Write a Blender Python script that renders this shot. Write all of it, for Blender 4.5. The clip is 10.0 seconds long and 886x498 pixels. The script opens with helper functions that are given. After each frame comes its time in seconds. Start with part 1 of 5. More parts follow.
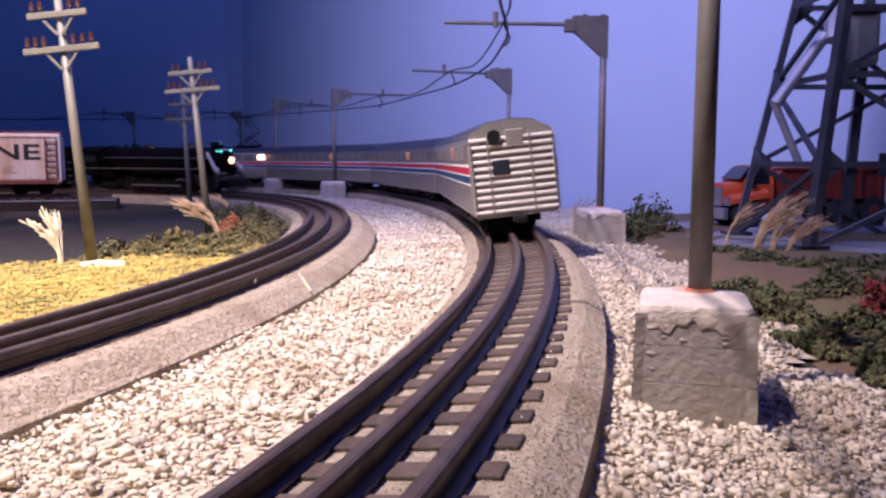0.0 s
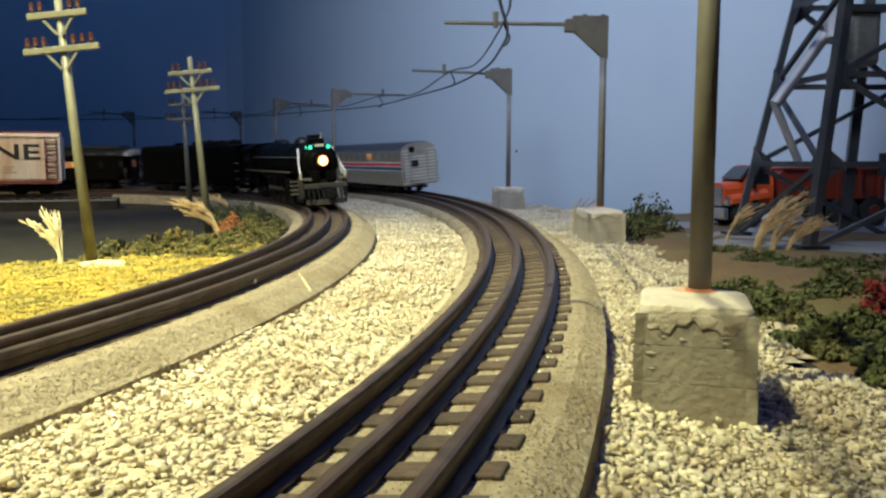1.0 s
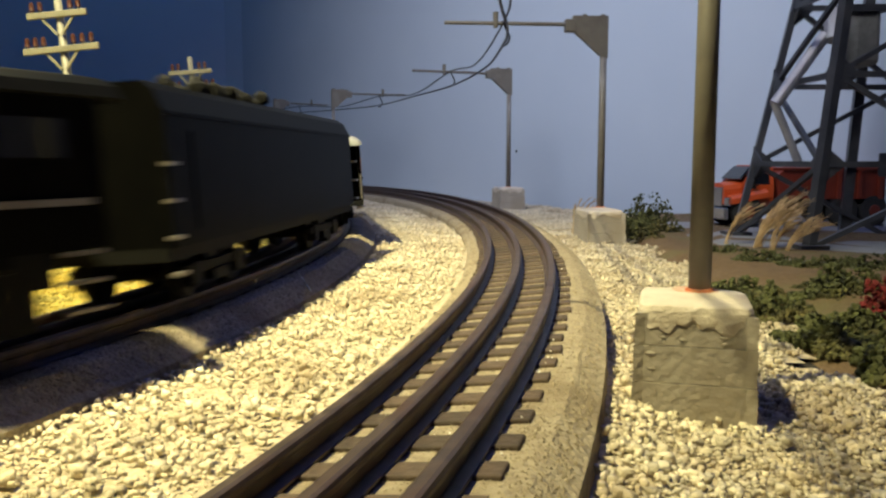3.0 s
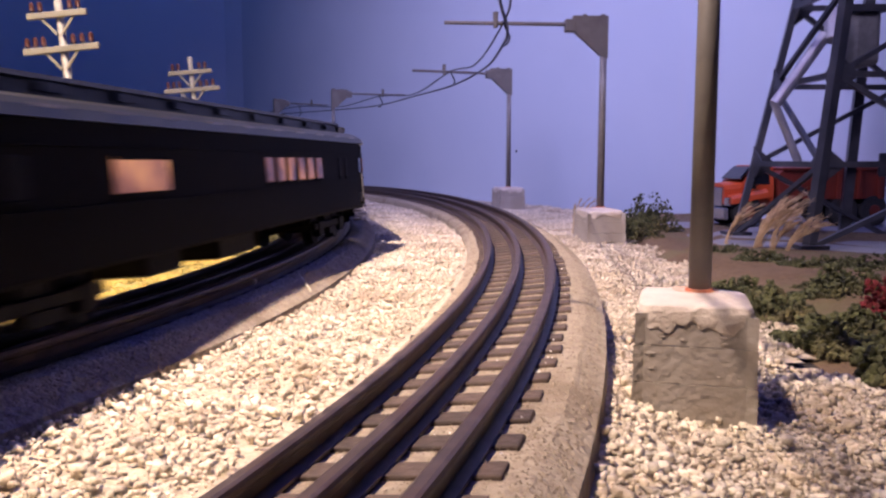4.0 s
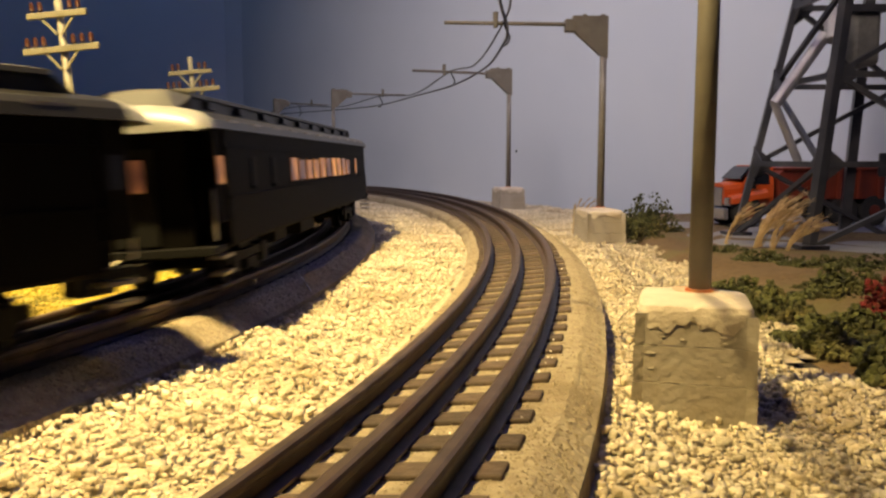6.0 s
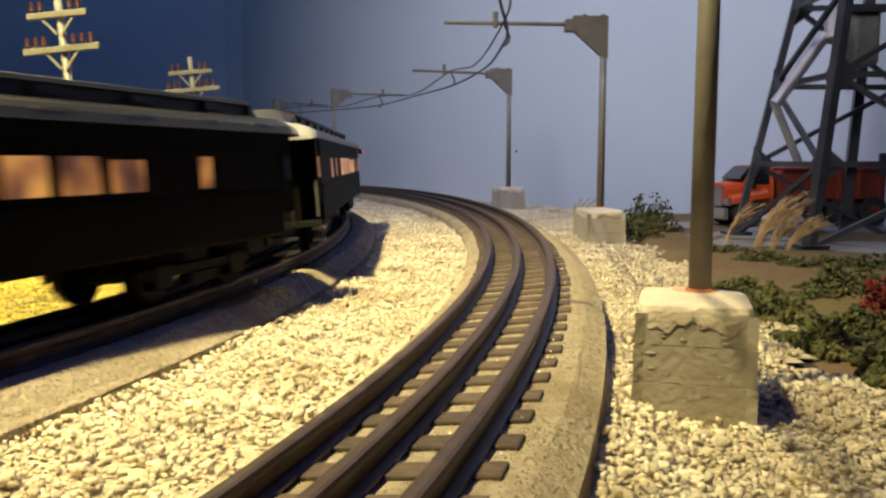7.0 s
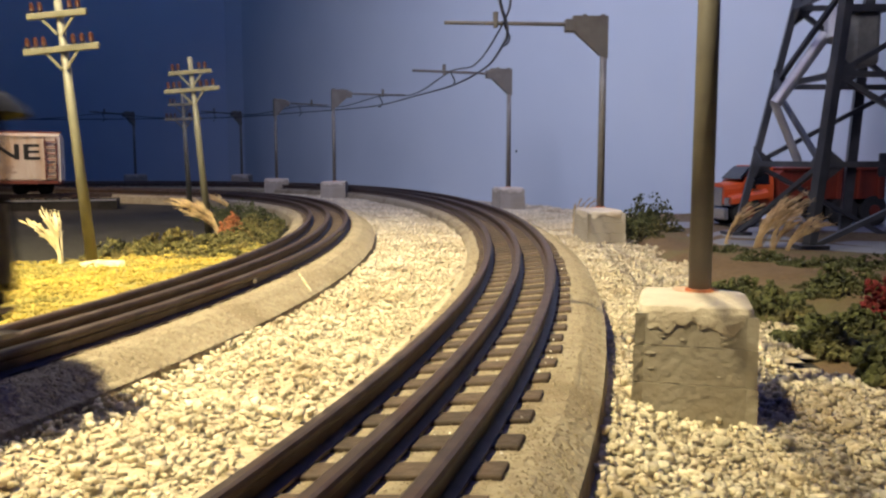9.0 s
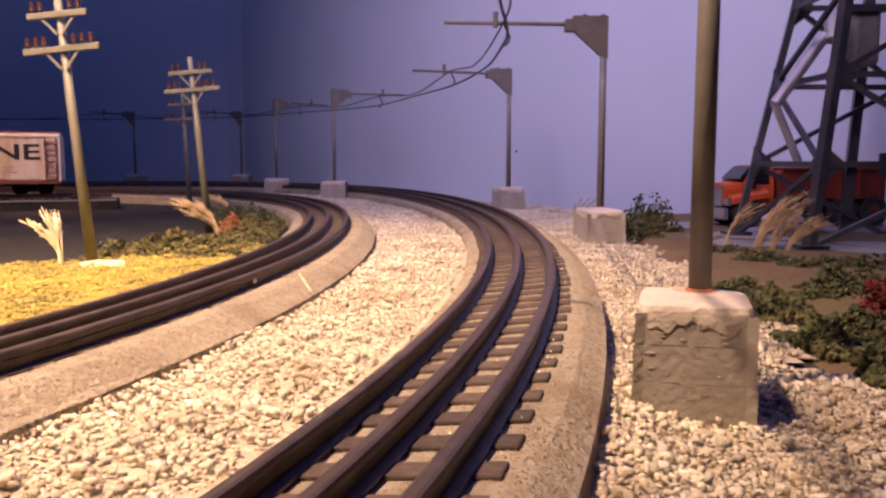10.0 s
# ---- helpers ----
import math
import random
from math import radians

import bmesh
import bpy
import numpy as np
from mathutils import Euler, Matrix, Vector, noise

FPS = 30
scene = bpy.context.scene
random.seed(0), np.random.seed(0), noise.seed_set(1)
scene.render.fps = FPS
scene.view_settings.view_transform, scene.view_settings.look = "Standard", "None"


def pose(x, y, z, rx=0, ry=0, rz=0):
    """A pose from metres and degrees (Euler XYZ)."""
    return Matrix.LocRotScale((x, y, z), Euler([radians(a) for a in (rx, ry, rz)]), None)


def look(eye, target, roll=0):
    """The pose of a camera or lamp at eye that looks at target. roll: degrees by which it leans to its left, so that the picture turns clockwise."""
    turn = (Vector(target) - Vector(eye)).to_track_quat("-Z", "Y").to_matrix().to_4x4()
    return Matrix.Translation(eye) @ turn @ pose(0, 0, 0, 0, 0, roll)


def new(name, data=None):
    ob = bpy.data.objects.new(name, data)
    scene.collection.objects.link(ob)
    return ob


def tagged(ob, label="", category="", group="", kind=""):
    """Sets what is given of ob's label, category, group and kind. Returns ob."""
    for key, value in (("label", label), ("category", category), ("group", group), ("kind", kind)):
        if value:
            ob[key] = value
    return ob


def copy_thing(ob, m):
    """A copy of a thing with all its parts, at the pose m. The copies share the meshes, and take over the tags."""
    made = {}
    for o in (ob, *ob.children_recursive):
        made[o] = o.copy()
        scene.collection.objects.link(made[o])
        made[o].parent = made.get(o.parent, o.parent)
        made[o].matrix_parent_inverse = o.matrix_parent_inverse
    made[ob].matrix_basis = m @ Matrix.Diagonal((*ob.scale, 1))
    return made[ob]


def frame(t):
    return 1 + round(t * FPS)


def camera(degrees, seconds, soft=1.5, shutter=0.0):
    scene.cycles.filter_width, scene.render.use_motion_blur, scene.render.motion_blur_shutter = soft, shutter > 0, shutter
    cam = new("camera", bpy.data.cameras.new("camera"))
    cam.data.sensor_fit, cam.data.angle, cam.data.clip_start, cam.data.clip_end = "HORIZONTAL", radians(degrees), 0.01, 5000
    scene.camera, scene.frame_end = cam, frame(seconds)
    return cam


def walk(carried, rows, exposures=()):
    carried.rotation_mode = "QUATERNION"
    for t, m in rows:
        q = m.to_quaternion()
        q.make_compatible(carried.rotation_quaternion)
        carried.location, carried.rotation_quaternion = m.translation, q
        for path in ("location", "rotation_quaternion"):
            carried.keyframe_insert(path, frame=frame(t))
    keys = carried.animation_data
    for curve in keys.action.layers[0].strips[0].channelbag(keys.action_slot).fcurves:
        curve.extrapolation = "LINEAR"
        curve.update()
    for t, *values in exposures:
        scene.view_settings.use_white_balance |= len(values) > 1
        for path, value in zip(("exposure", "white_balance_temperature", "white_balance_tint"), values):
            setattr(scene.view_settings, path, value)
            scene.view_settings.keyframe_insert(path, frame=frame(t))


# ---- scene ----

# The world's zero is the top of the rails; the model railway is O gauge, in true size.
cam = camera(56.8, 10.0, soft=2.4, shutter=0.5)
EYE = (0.0, 0.0, 0.0517)
CAM = pose(*EYE, 90 - 6.217, 0, 0)
walk(cam, [(0, CAM), (10, CAM)], exposures=[
    (0.0, 0.0, 5050, 53), (0.5, 0.0, 5250, 32), (1.0, 0.0, 5900, -8), (1.5, 0.0, 7800, -22), (2.0, -0.05, 9400, -38),
    (2.5, 0.05, 7600, -26), (2.7, 0.05, 7200, -18), (3.8, 0.14, 5600, 44), (4.5, 0.12, 5750, 56), (5.0, 0.16, 7700, 48),
    (5.5, 0.12, 9000, 38), (5.7, 0.1, 9600, 22), (6.8, 0.1, 7900, 4), (7.5, 0.22, 5700, -5), (8.0, 0.22, 5500, -14),
    (8.5, 0.18, 6400, -18), (9.0, 0.06, 6400, 11), (9.5, -0.03, 6500, 36), (10.0, -0.05, 6700, 56)])

# ---- world and lights ----
world = bpy.data.worlds.new("world")
scene.world = world
world.use_nodes = True
world.node_tree.nodes["Background"].inputs[0].default_value = (0.10, 0.13, 0.30, 1)
world.node_tree.nodes["Background"].inputs[1].default_value = 0.008


def lamp(name, kind, eye, target, power, color, size=0.1, angle=60, blend=0.5):
    data = bpy.data.lights.new(name, kind)
    data.energy, data.color = power, color
    if kind == "SPOT":
        data.spot_size, data.spot_blend, data.shadow_soft_size = radians(angle), blend, size
    if kind == "AREA":
        data.shape, data.size = "DISK", size
    ob = new(name, data)
    ob.matrix_world = look(eye, target)
    return ob


lamp("layout_spotlight", "SPOT", (-0.315, 0.08, 0.80), (-0.268, 0.395, 0), 128, (1.0, 0.85, 0.48), 0.012, 71, 1.0)
# weak fill with no known fixture, added to brighten the left side
lamp("added_yard_fill", "SPOT", (-0.46, 0.80, 0.66), (-0.22, 0.44, 0), 8, (1.0, 0.86, 0.48), 0.012, 70, 0.9)
lamp("turf_spotlight", "SPOT", (-0.50, 0.30, 0.45), (-0.30, 0.48, -0.01), 18.0, (1.0, 0.86, 0.44), 0.01, 33, 1.0)
lamp("siding_spotlight", "SPOT", (-0.80, 0.62, 0.80), (-0.68, 1.23, 0.04), 42, (1.0, 0.78, 0.46), 0.02, 34, 0.8)
lamp("backdrop_spotlight", "SPOT", (-0.42, 0.20, 1.15), (0.20, 1.22, 0.32), 102, (0.90, 0.865, 1.0), 0.45, 74, 1.0)
lamp("led_panel", "AREA", (-1.0, 1.75, 1.6), (-1.15, 2.5, 0.25), 3.1, (0.19, 0.42, 0.94), 0.5)
lamp("led_strip", "AREA", (0.10, 0.70, 1.62), (0.06, 0.55, 0), 4.2, (0.06, 0.14, 1.0), 0.6)


# ---- materials ----
def mat(name, a, b=None, rough=0.7, metal=0.0, scale=60.0, bump=0.0, bscale=None, c=None, cscale=8.0, random_value=0.0, emit=None, power=0.0,
        island=False, stretch=None, spec=0.5, glow=None):
    m = bpy.data.materials.new(name)
    m.use_nodes = True
    nt = m.node_tree
    n, link = nt.nodes, nt.links.new
    bs = n["Principled BSDF"]
    bs.inputs["Roughness"].default_value, bs.inputs["Metallic"].default_value = rough, metal
    bs.inputs["Specular IOR Level"].default_value = spec
    co = n.new("ShaderNodeTexCoord").outputs["Object"]
    if stretch:
        mp = n.new("ShaderNodeMapping")
        mp.inputs["Scale"].default_value = stretch
        link(co, mp.inputs["Vector"])
        co = mp.outputs["Vector"]
    col = None
    if b is not None:
        tx = n.new("ShaderNodeTexNoise")
        tx.inputs["Scale"].default_value, tx.inputs["Detail"].default_value = scale, 6
        link(co, tx.inputs["Vector"])
        rm = n.new("ShaderNodeMapRange")
        rm.inputs[1].default_value, rm.inputs[2].default_value = 0.32, 0.68
        link(tx.outputs["Fac"], rm.inputs[0])
        mx = n.new("ShaderNodeMix")
        mx.data_type = "RGBA"
        mx.inputs[6].default_value, mx.inputs[7].default_value = (*a, 1), (*b, 1)
        link(rm.outputs[0], mx.inputs[0])
        col = mx.outputs[2]
        if c is not None:
            t2 = n.new("ShaderNodeTexNoise")
            t2.inputs["Scale"].default_value, t2.inputs["Detail"].default_value = cscale, 4
            link(co, t2.inputs["Vector"])
            r2 = n.new("ShaderNodeMapRange")
            r2.inputs[1].default_value, r2.inputs[2].default_value = 0.5, 0.66
            link(t2.outputs["Fac"], r2.inputs[0])
            m2 = n.new("ShaderNodeMix")
            m2.data_type = "RGBA"
            m2.inputs[7].default_value = (*c, 1)
            link(r2.outputs[0], m2.inputs[0])
            link(col, m2.inputs[6])
            col = m2.outputs[2]
    else:
        rgb = n.new("ShaderNodeRGB")
        rgb.outputs[0].default_value = (*a, 1)
        col = rgb.outputs[0]
    if random_value:
        src = n.new("ShaderNodeNewGeometry").outputs["Random Per Island"] if island else n.new("ShaderNodeObjectInfo").outputs["Random"]
        mr = n.new("ShaderNodeMapRange")
        mr.inputs[3].default_value, mr.inputs[4].default_value = 1 - random_value, 1 + random_value
        link(src, mr.inputs[0])
        hs = n.new("ShaderNodeHueSaturation")
        link(mr.outputs[0], hs.inputs["Value"])
        link(col, hs.inputs["Color"])
        col = hs.outputs["Color"]
    link(col, bs.inputs["Base Color"])
    if bump:
        tb = n.new("ShaderNodeTexNoise")
        tb.inputs["Scale"].default_value, tb.inputs["Detail"].default_value = bscale or scale, 5
        link(co, tb.inputs["Vector"])
        bp = n.new("ShaderNodeBump")
        bp.inputs["Strength"].default_value, bp.inputs["Distance"].default_value = bump, 0.002
        link(tb.outputs["Fac"], bp.inputs["Height"])
        link(bp.outputs["Normal"], bs.inputs["Normal"])
    if emit:
        bs.inputs["Emission Color"].default_value, bs.inputs["Emission Strength"].default_value = (*emit, 1), power
    if glow:
        # the lit interior behind the pane: seats, walls and lamps run into one another
        tg = n.new("ShaderNodeTexNoise")
        tg.inputs["Scale"].default_value, tg.inputs["Detail"].default_value = 85, 2
        link(co, tg.inputs["Vector"])
        cr = n.new("ShaderNodeValToRGB")
        cr.color_ramp.elements[0].position, cr.color_ramp.elements[1].position = 0.34, 0.66
        cr.color_ramp.elements[0].color, cr.color_ramp.elements[1].color = (*glow[0], 1), (*emit, 1)
        e = cr.color_ramp.elements.new(0.5)
        e.color = (*glow[1], 1)
        link(tg.outputs["Fac"], cr.inputs["Fac"])
        link(cr.outputs["Color"], bs.inputs["Emission Color"])
    return m


M_WALL = mat("wall_paint", (0.41, 0.48, 0.60), (0.435, 0.505, 0.62), 0.85, scale=6, bump=0.05, bscale=500)
M_CEIL = mat("ceiling_paint", (0.10, 0.12, 0.16), (0.12, 0.14, 0.18), 0.9, scale=5)
M_BASE = mat("asphalt_yard", (0.020, 0.018, 0.015), (0.036, 0.032, 0.027), 0.9, scale=220, bump=0.4, bscale=700, c=(0.048, 0.041, 0.034), cscale=9, spec=0.2)
M_STONE = mat("white_stone", (0.67, 0.605, 0.465), (0.52, 0.445, 0.315), 0.9, scale=22, c=(0.40, 0.325, 0.22), cscale=35, bump=0.5, bscale=900, random_value=0.30, island=True)
M_GRAVELBED = mat("gravel_bed", (0.55, 0.475, 0.35), (0.36, 0.295, 0.195), 0.95, scale=300, bump=1.0, bscale=420)
M_ROADBED = mat("roadbed_foam", (0.33, 0.28, 0.20), (0.23, 0.185, 0.125), 0.95, scale=300, bump=1.0, bscale=520, c=(0.20, 0.155, 0.10), cscale=28)
M_TIE = mat("tie_brown", (0.078, 0.052, 0.035), (0.044, 0.029, 0.020), 0.75, scale=300, bump=0.3, bscale=500, random_value=0.25)
M_RAIL = mat("rail_steel", (0.088, 0.062, 0.053), (0.042, 0.029, 0.025), 0.50, metal=0.35, scale=150, c=(0.065, 0.037, 0.027), cscale=40)
M_CONCRETE = mat("cast_concrete", (0.36, 0.325, 0.275), (0.30, 0.265, 0.225), 0.9, scale=60, bump=0.35, bscale=420, c=(0.30, 0.26, 0.21), cscale=25)
M_POLE = mat("grey_mast_paint", (0.165, 0.15, 0.128), (0.125, 0.113, 0.098), 0.55, scale=120, c=(0.20, 0.19, 0.17), cscale=30)
M_WIRE = mat("dark_wire", (0.012, 0.012, 0.013), None, 0.5, metal=0.4)
M_RUST = mat("rust_ring", (0.45, 0.10, 0.04), (0.55, 0.25, 0.14), 0.9, scale=200)
M_STAIN = mat("rust_stain", (0.52, 0.24, 0.13), (0.46, 0.38, 0.30), 0.9, scale=160)
M_TELE = mat("tan_plastic", (0.175, 0.165, 0.125), (0.135, 0.128, 0.095), 0.5, scale=60)
M_INSUL = mat("insulator_brown", (0.055, 0.020, 0.015), None, 0.3)
M_GRASS = mat("yellow_turf", (0.44, 0.32, 0.05), (0.29, 0.23, 0.045), 0.95, scale=260, bump=1.0, bscale=600, c=(0.22, 0.20, 0.06), cscale=30)
M_FLOCK = mat("yellow_flock", (0.46, 0.34, 0.06), (0.26, 0.21, 0.05), 0.95, scale=40, random_value=0.25, island=True, c=(0.22, 0.19, 0.05), cscale=22)
M_PLASTER = mat("white_plaster", (0.70, 0.66, 0.52), (0.46, 0.38, 0.16), 0.95, scale=170, bump=0.9, bscale=300)
M_SOIL = mat("brown_soil", (0.155, 0.098, 0.045), (0.10, 0.064, 0.030), 0.95, scale=300, bump=0.7, bscale=600, c=(0.12, 0.10, 0.036), cscale=20)
M_BUSH = mat("olive_foliage", (0.080, 0.086, 0.028), (0.045, 0.052, 0.019), 0.95, scale=120, random_value=0.5, island=True, c=(0.10, 0.085, 0.03), cscale=18)
M_OLIVE = mat("olive_flock", (0.12, 0.105, 0.03), (0.07, 0.066, 0.022), 0.95, scale=120, random_value=0.5, island=True, c=(0.15, 0.115, 0.035), cscale=18)
M_BUSHY = mat("yellow_foliage", (0.22, 0.17, 0.045), (0.13, 0.11, 0.035), 0.95, scale=120, random_value=0.45, island=True)
M_BUSHR = mat("rust_foliage", (0.33, 0.13, 0.05), (0.24, 0.08, 0.035), 0.95, scale=150, random_value=0.35, island=True)
M_FLOWER = mat("red_flowers", (0.17, 0.012, 0.014), (0.10, 0.010, 0.010), 0.9, scale=150, random_value=0.4, island=True)
M_STRAW = mat("straw", (0.55, 0.40, 0.21), (0.40, 0.27, 0.13), 0.8, scale=80, random_value=0.3, island=True)
# paler copy of the straw, with the lamplight on the tuft in its colour
M_STRAW_LIT = mat("pale_lit_straw", (0.80, 0.72, 0.50), (0.66, 0.57, 0.36), 0.8, scale=80, random_value=0.15, island=True)
M_TOWER = mat("tower_steel_paint", (0.052, 0.055, 0.066), (0.034, 0.037, 0.047), 0.42, scale=80, c=(0.075, 0.075, 0.082), cscale=30)
M_SLAB = mat("slab_concrete", (0.25, 0.25, 0.25), (0.19, 0.19, 0.19), 0.9, scale=150, bump=0.2)
M_SILVER = mat("silver_pipe", (0.42, 0.42, 0.46), (0.34, 0.34, 0.38), 0.5, metal=0.5, scale=70)
M_TRUCK = mat("orange_truck_paint", (0.55, 0.085, 0.02), (0.50, 0.075, 0.018), 0.35, scale=50)
M_TRUCKBED = mat("dark_red_bed_paint", (0.20, 0.03, 0.015), (0.16, 0.025, 0.012), 0.45, scale=60)
M_GLASS = mat("dark_glass", (0.02, 0.022, 0.028), None, 0.1)
M_RUBBER = mat("rubber", (0.02, 0.02, 0.02), (0.03, 0.03, 0.03), 0.8, scale=100)
M_CHROME = mat("chrome_plastic", (0.62, 0.62, 0.62), None, 0.25, metal=0.9)
M_BLACK = mat("black_frame", (0.005, 0.0048, 0.0045), (0.008, 0.0078, 0.007), 0.7, scale=100, spec=0.15)
M_LOCO = mat("locomotive_black", (0.0028, 0.0028, 0.0028), (0.0045, 0.0044, 0.0040), 0.42, scale=70, spec=0.025)
M_LOCOTOP = mat("locomotive_dark_grey", (0.011, 0.011, 0.0095), (0.007, 0.007, 0.006), 0.45, scale=60)
M_WHITE = mat("white_trim", (0.78, 0.78, 0.74), None, 0.45)
M_STEEL = mat("side_rod_steel", (0.42, 0.38, 0.33), (0.28, 0.24, 0.20), 0.4, metal=0.8, scale=90)
M_PILOT = mat("grimy_pilot_grey", (0.055, 0.046, 0.038), (0.018, 0.015, 0.013), 0.55, scale=110, bump=0.4, bscale=300)
M_STRIPE = mat("worn_white_stripe", (0.66, 0.64, 0.58), (0.52, 0.50, 0.45), 0.5, scale=120)
M_GRIT = mat("roadbed_grit", (0.34, 0.285, 0.205), (0.22, 0.18, 0.12), 0.95, scale=120, random_value=0.28, island=True)
M_LIGHT = mat("headlight_glow", (1, 0.85, 0.5), None, 0.4, emit=(1.0, 0.60, 0.20), power=6)
# the headlight's orange glare, put into a glowing ring
M_HALO = mat("headlight_halo", (0.5, 0.2, 0.05), None, 0.4, emit=(1.0, 0.30, 0.03), power=1.2)
M_GREEN = mat("green_marker_glow", (0.02, 0.3, 0.14), None, 0.4, emit=(0.16, 1.0, 0.55), power=1.5)
M_REDL = mat("red_marker_glow", (0.9, 0.1, 0.1), None, 0.4, emit=(0.8, 0.02, 0.05), power=0.7)
M_COACH = mat("coach_green", (0.0045, 0.0038, 0.003), (0.003, 0.0026, 0.0021), 0.6, scale=50, spec=0.04)
M_ROOF = mat("coach_roof_grey", (0.016, 0.015, 0.014), (0.010, 0.0095, 0.009), 0.33, scale=40)
# roof grey made lighter: lamplight from above is in this colour
M_ROOFEND = mat("lamplit_roof_end", (0.24, 0.24, 0.23), (0.16, 0.16, 0.155), 0.4, scale=60)
M_ROOFB = mat("coach_roof_black", (0.012, 0.012, 0.012), None, 0.45)
M_LIT = mat("lit_window", (0.20, 0.10, 0.05), (0.08, 0.04, 0.03), 0.3, scale=45, emit=(1.0, 0.48, 0.12), power=0.68, glow=((0.12, 0.045, 0.03), (0.45, 0.18, 0.07)), stretch=(1, 0.3, 0.7))
M_DIM = mat("dim_window", (0.10, 0.05, 0.035), (0.05, 0.025, 0.02), 0.25, scale=45, emit=(0.66, 0.27, 0.08), power=0.6, glow=((0.05, 0.02, 0.02), (0.2, 0.075, 0.04)), stretch=(1, 0.3, 0.7))
M_TINT = mat("tinted_pane", (0.30, 0.285, 0.25), (0.23, 0.215, 0.19), 0.35, scale=30, metal=0.3)
M_CAP = mat("whitened_cast_top", (0.60, 0.54, 0.46), (0.47, 0.41, 0.34), 0.9, scale=70, bump=0.6, bscale=330, c=(0.42, 0.35, 0.28), cscale=40)
M_CRYSTAL = mat("bright_crystal_grain", (0.85, 0.83, 0.78), None, 0.15)
M_STAINLESS = mat("fluted_stainless", (0.50, 0.47, 0.40), (0.42, 0.39, 0.33), 0.34, metal=0.75, scale=30)
M_RIB = mat("bright_end_rib", (0.80, 0.76, 0.66), (0.66, 0.62, 0.53), 0.4, metal=0.35, scale=40)
M_AMROOF = mat("dark_car_roof", (0.05, 0.055, 0.07), (0.035, 0.04, 0.05), 0.5, scale=30)
M_RED = mat("stripe_red", (0.55, 0.02, 0.035), None, 0.4)
M_BLUE = mat("stripe_blue", (0.012, 0.06, 0.14), None, 0.4)
M_BOXCAR = mat("weathered_cream_siding", (0.72, 0.64, 0.54), (0.62, 0.50, 0.40), 0.8, scale=25, c=(0.55, 0.36, 0.22), cscale=14, stretch=(3, 3, 0.6))
M_BOXEND = mat("boxcar_red", (0.20, 0.05, 0.03), (0.13, 0.035, 0.022), 0.75, scale=60)
M_INK = mat("black_lettering", (0.015, 0.014, 0.014), None, 0.6)
M_PALE = mat("worn_lettering", (0.42, 0.30, 0.24), None, 0.7)


# ---- building helpers ----
def part(name, bm, material, parent=None, label="", smooth=False):
    """Links a bmesh as one mesh object under a thing or a part."""
    me = bpy.data.meshes.new(name)
    if smooth:
        for face in bm.faces:
            face.smooth = True
    bm.to_mesh(me)
    bm.free()
    me.materials.append(material)
    ob = new(name, me)
    if parent is not None:
        ob.parent = parent
    if label:
        ob["label"] = label
    return ob


def share(name, ob, parent, m):
    """One more object on the mesh of ob."""
    o = new(name, ob.data)
    o.parent = parent
    o.matrix_basis = m
    return o


def thing(name, m, label, category, group="", kind=""):
    ob = new(name)
    ob.empty_display_size = 0.01
    ob.matrix_basis = m
    return tagged(ob, label, category, group, kind)


def box(bm, x0, x1, y0, y1, z0, z1, bevel=0.0):
    r = bmesh.ops.create_cube(bm, size=1, matrix=Matrix.LocRotScale(((x0 + x1) / 2, (y0 + y1) / 2, (z0 + z1) / 2), None, (x1 - x0, y1 - y0, z1 - z0)))
    if bevel:
        edges = list({e for v in r["verts"] for e in v.link_edges})
        bmesh.ops.bevel(bm, geom=edges, offset=bevel, segments=2, affect="EDGES", profile=0.5)
    return bm


def boxed(*a, bevel=0.0):
    return box(bmesh.new(), *a, bevel=bevel)


def rod(bm, a, b, r0, r1=None, sides=10):
    a, b = Vector(a), Vector(b)
    d = b - a
    m = Matrix.Translation((a + b) / 2) @ d.to_track_quat("Z", "Y").to_matrix().to_4x4()
    bmesh.ops.create_cone(bm, cap_ends=True, segments=sides, radius1=r0, radius2=r0 if r1 is None else r1, depth=d.length, matrix=m)
    return bm


def rodded(*a, **k):
    return rod(bmesh.new(), *a, **k)


def bar(bm, a, b, w, h):
    """A square bar from a to b."""
    a, b = Vector(a), Vector(b)
    d = b - a
    m = Matrix.Translation((a + b) / 2) @ d.to_track_quat("Z", "Y").to_matrix().to_4x4() @ Matrix.Diagonal((w, h, d.length, 1))
    bmesh.ops.create_cube(bm, size=1, matrix=m)
    return bm


def ball(bm, at, r, sub=2, squash=(1, 1, 1)):
    bmesh.ops.create_icosphere(bm, subdivisions=sub, radius=r, matrix=Matrix.LocRotScale(at, None, squash))
    return bm


def prism(bm, outline, z0, z1):
    """Extrudes an outline in x, y from z0 to z1."""
    lo = [bm.verts.new((x, y, z0)) for x, y in outline]
    hi = [bm.verts.new((x, y, z1)) for x, y in outline]
    n = len(outline)
    bm.faces.new(lo[::-1])
    bm.faces.new(hi)
    for i in range(n):
        bm.faces.new((lo[i], lo[(i + 1) % n], hi[(i + 1) % n], hi[i]))
    return bm


